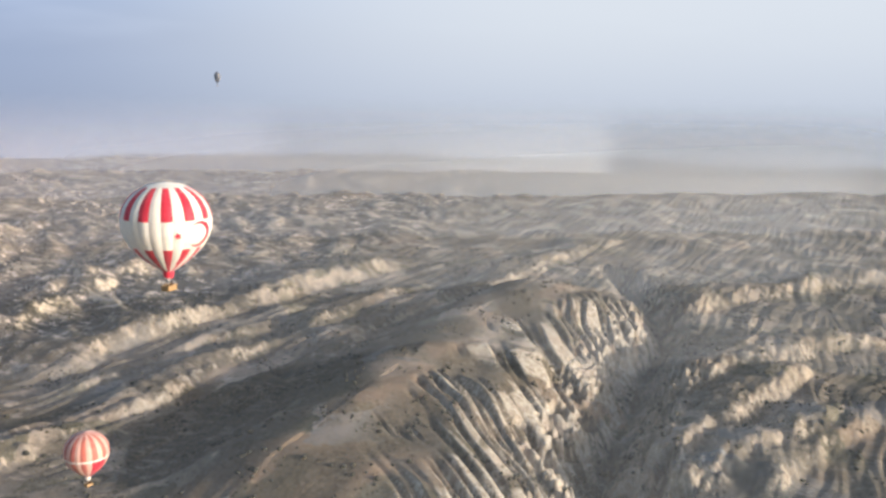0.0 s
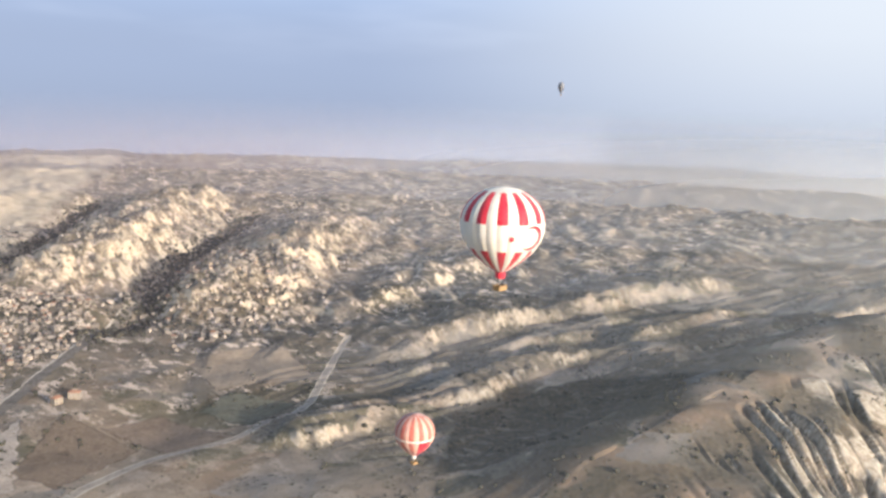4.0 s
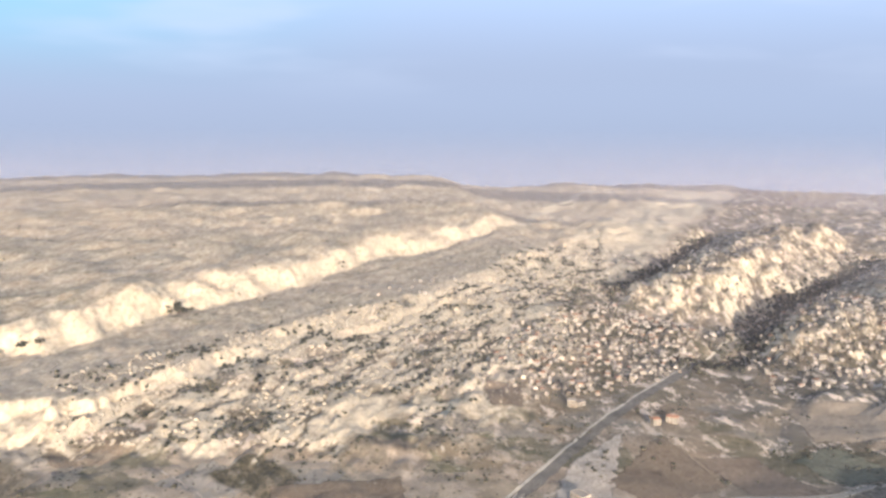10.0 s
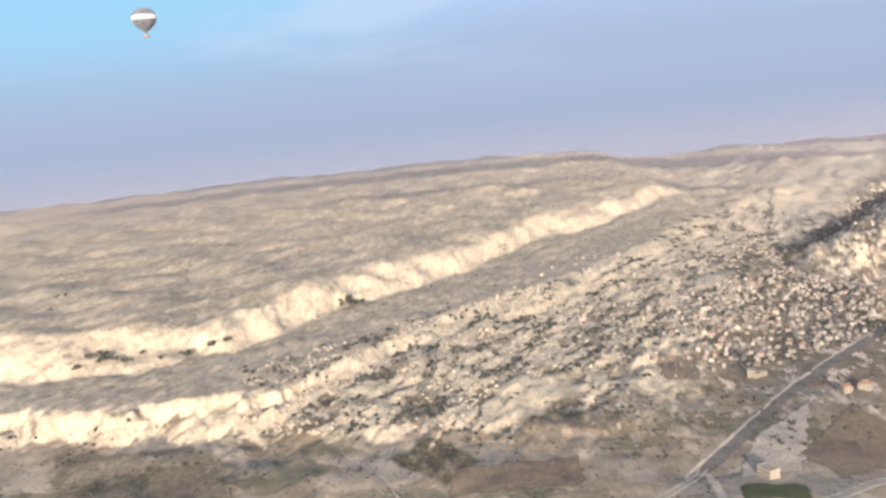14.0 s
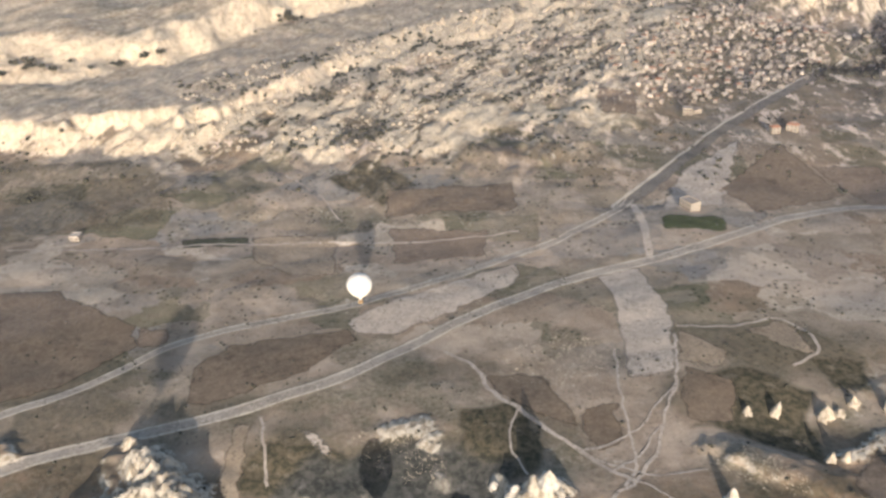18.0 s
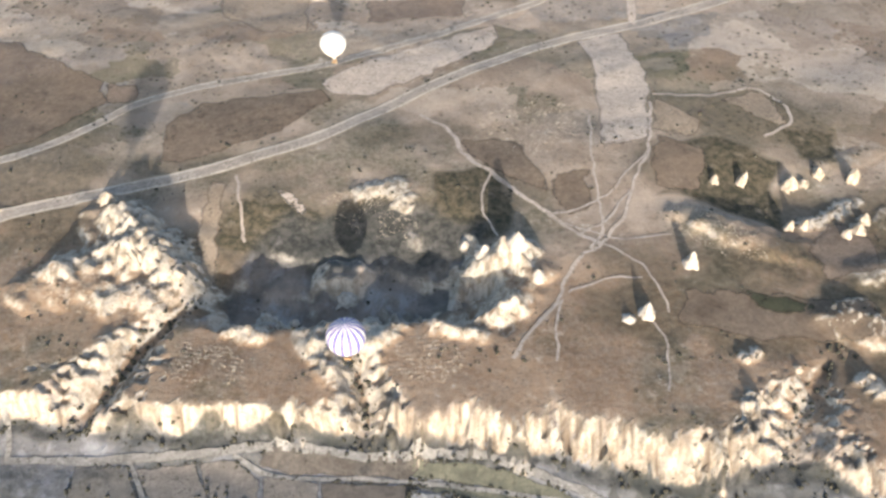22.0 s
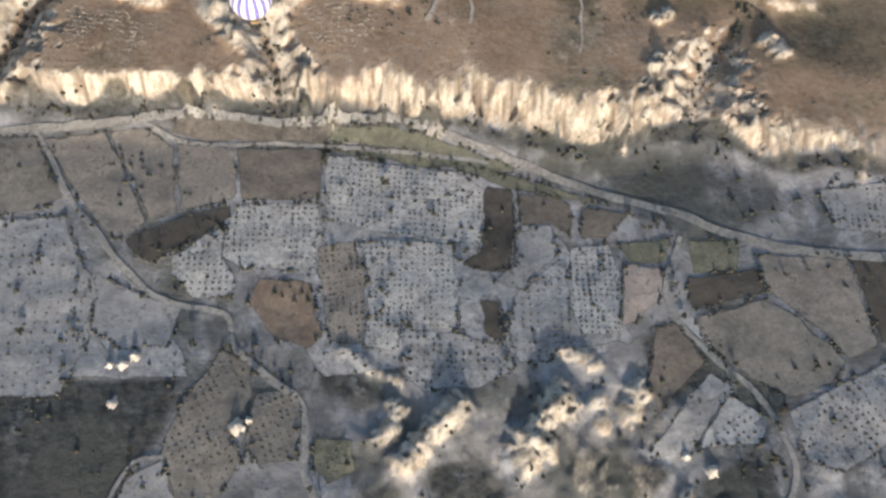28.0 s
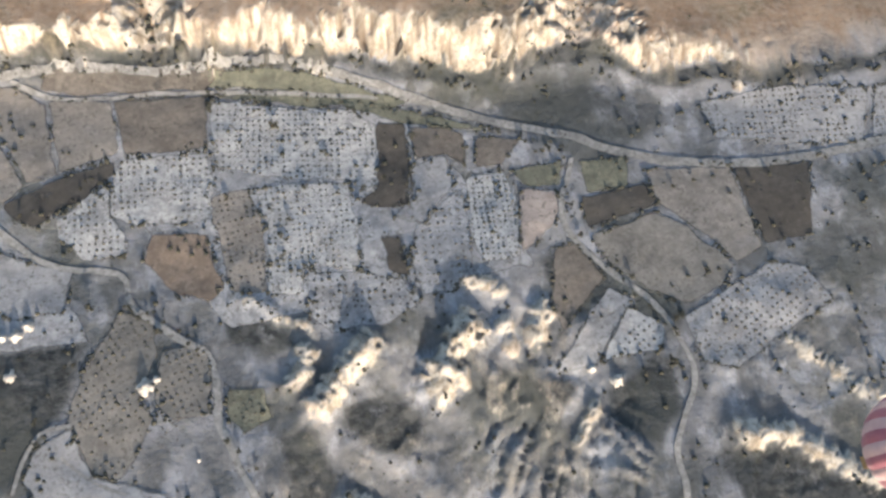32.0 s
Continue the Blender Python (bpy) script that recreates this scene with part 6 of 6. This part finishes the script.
def balloon(at, diameter, count, bands, cloth, skirt, label, turn=0.0, stretch=1.02, emblem=False):
    """A hot-air balloon: its cloth panels in bands, scoop, burner, cables and basket. at: the middle of the envelope."""
    radius, tall = diameter / 2, diameter * stretch
    root = tagged(new("hot_air_balloon"), label, "balloon", "hot-air balloons")
    root.matrix_world = pose(at[0], at[1], at[2] - tall * 0.56, 0, 0, turn)
    for b, (s0, s1) in enumerate(zip(bands, bands[1:])):
        for k in range(count):
            part("gore", gore(k, count, s0, s1, radius, tall, max(2, int(18 * (s1 - s0)))), cloth(k, b), root)
    mouth = radius * outline(1.0)
    drop = tall * 0.155
    v, seg = [], 24
    for j, (r, z) in enumerate(((mouth, 0.0), (mouth * 1.06, -drop * 0.22), (mouth * 0.92, -drop * 0.45))):
        v += [(r * math.cos(2 * math.pi * i / seg), r * math.sin(2 * math.pi * i / seg), z) for i in range(seg)]
    f = [(j * seg + (i + 1) % seg, j * seg + i, (j + 1) * seg + i, (j + 1) * seg + (i + 1) % seg) for j in range(2) for i in range(seg)]
    part("scoop", mesh_from("scoop", v, f), skirt, root)
    bw, bh = 1.5, 1.25
    floor = -drop - bh
    basket = bmesh.new()
    shells = []
    for dx, dy, z in ((bw, 1.0, floor), (bw, 1.0, floor + bh), (bw - .08, .92, floor + bh), (bw - .08, .92, floor + .1)):
        shells.append([basket.verts.new((sx * dx, sy * dy, z)) for sx, sy in ((-1, -1), (1, -1), (1, 1), (-1, 1))])
    for low, high in zip(shells, shells[1:]):
        for i in range(4):
            basket.faces.new((low[i], low[(i + 1) % 4], high[(i + 1) % 4], high[i]))
    basket.faces.new(shells[0][::-1])
    basket.faces.new(shells[3])
    basket = part("basket", basket, WICKER, root)
    part("divider", box_into(bmesh.new(), -.04, .04, -.915, .915, floor + .105, floor + bh - .02), WICKER, basket)
    for y in (-0.96, 0.96):
        part("rim", rod((-bw, y, floor + bh), (bw, y, floor + bh), 0.09), DOORM, basket, "dark padded rim")
    for x in (-0.35, 0.35):
        part("burner", rod((x, 0, floor + bh + 0.95), (x, 0, floor + bh + 1.5), 0.17), STEEL, root)
    for sx in (-1, 1):
        for sy in (-1, 1):
            part("upright", rod((sx * (bw - .1), sy * .9, floor + bh), (sx * .7, sy * .5, floor + bh + 1.1), 0.05), STEEL, root)
            part("cable", rod((sx * .7, sy * .5, floor + bh + 1.1), (sx * mouth * .7, sy * mouth * .7, 0.1), 0.03), STEEL, root)
    if emblem:
        def shell(points, name):
            c = Vector((sum(p[0] for p in points) / len(points), sum(p[1] for p in points) / len(points)))
            bm = bmesh.new()

            def at_surface(p):
                s = 0.54 - p[1]
                r = radius * outline(s) * 1.03
                return (r * math.cos(p[0]), r * math.sin(p[0]), tall * (1 - s))
            outer = [bm.verts.new(at_surface(p)) for p in points]
            if name == "star":
                mid = bm.verts.new(at_surface(c))
                for i in range(len(outer)):
                    bm.faces.new((mid, outer[i], outer[(i + 1) % len(outer)]))
            else:
                half = len(outer) // 2
                for i in range(half - 1):
                    bm.faces.new((outer[i], outer[i + 1], outer[-2 - i], outer[-1 - i]))
            bmesh.ops.recalc_face_normals(bm, faces=bm.faces)
            part(name, bm, RED, root, "red shape on the white band")
        a0 = emblem
        shell([(a0 + 0.10 + (0.10 if i % 2 else 0.042) * math.cos(i * math.pi / 5) , (0.047 if i % 2 else 0.02) * math.sin(i * math.pi / 5)) for i in range(10)], "star")
        arc = np.linspace(-2.35, 2.35, 22)
        big = [(a0 + 0.66 + 0.34 * math.cos(t), 0.145 * math.sin(t)) for t in arc]
        small = [(a0 + 0.58 + 0.30 * math.cos(t), 0.118 * math.sin(t)) for t in np.linspace(2.45, -2.45, 22)]
        shell(big + small, "crescent")
    return root


def stripes(a, b, plain_bands=()):
    return lambda k, band: b if band in plain_bands or k % 2 else a


balloon((154.5, 135.9, 270.8), 19.6, 24, (0.0, 0.05, 0.385, 0.70, 0.985, 1.0), lambda k, b: RED if b == 4 else WHITE if b in (0, 2) or k % 2 else RED, RED,
        "striped red and white hot-air balloon with a white middle band", 4, 1.04, emblem=radians(-135))
balloon((261, 277.4, 149.2), 18.0, 24, (0.0, 0.5, 0.54, 1.0), lambda k, b: WHITE if b == 1 else RED if b == 2 and 16 <= k <= 18 else CORAL if k % 2 == 0 else PEACH, WHITE,
        "coral hot-air balloon with peach stripes and a thin white line", 0, 1.1)
balloon((-63.6, 459.6, 44.5), 15.0, 20, (0.0, 0.5, 1.0), lambda k, b: WHITE, WHITE, "plain white hot-air balloon low over the plain", 0, 1.05)
balloon((-215.3, 555.1, 374.8), 14.8, 20, (0.0, 0.34, 0.5, 1.0), lambda k, b: WHITE if b == 1 else SMOKE, SMOKE, "dark grey hot-air balloon with a white band", 0, 1.0)
balloon((1182, 923, 322), 9.5, 16, (0.0, 0.5, 1.0), lambda k, b: SMOKE, SMOKE, "small dark hot-air balloon far off in the haze", 0, 1.9)
balloon((91, 6, 180), 16.5, 28, (0.0, 0.5, 1.0), stripes(ROSE, BLUSH), ROSE, "hot-air balloon with narrow rose and pale pink stripes", 0, 1.05)
balloon((-29.4, 3.1, 228.6), 19.0, 20, (0.0, 0.2, 0.29, 1.0), lambda k, b: WHITE if b == 1 else RED, RED, "red hot-air balloon with a white ring round its crown", 15, 1.05)
# never in view: added only to cast the oval shadow on the plain
balloon((-142, 22, 108), 20.0, 20, (0.0, 0.5, 1.0), stripes(CORAL, WHITE), CORAL, "unseen coral and white hot-air balloon, added for its shadow on the plain", 0, 1.05)
balloon((-39.2, 240.6, 33.6), 16.0, 28, (0.0, 0.5, 1.0), lambda k, b: LILAC if k % 2 == 0 else WHITE, WHITE, "lilac and white striped hot-air balloon low over the rocks", 0, 1.05)
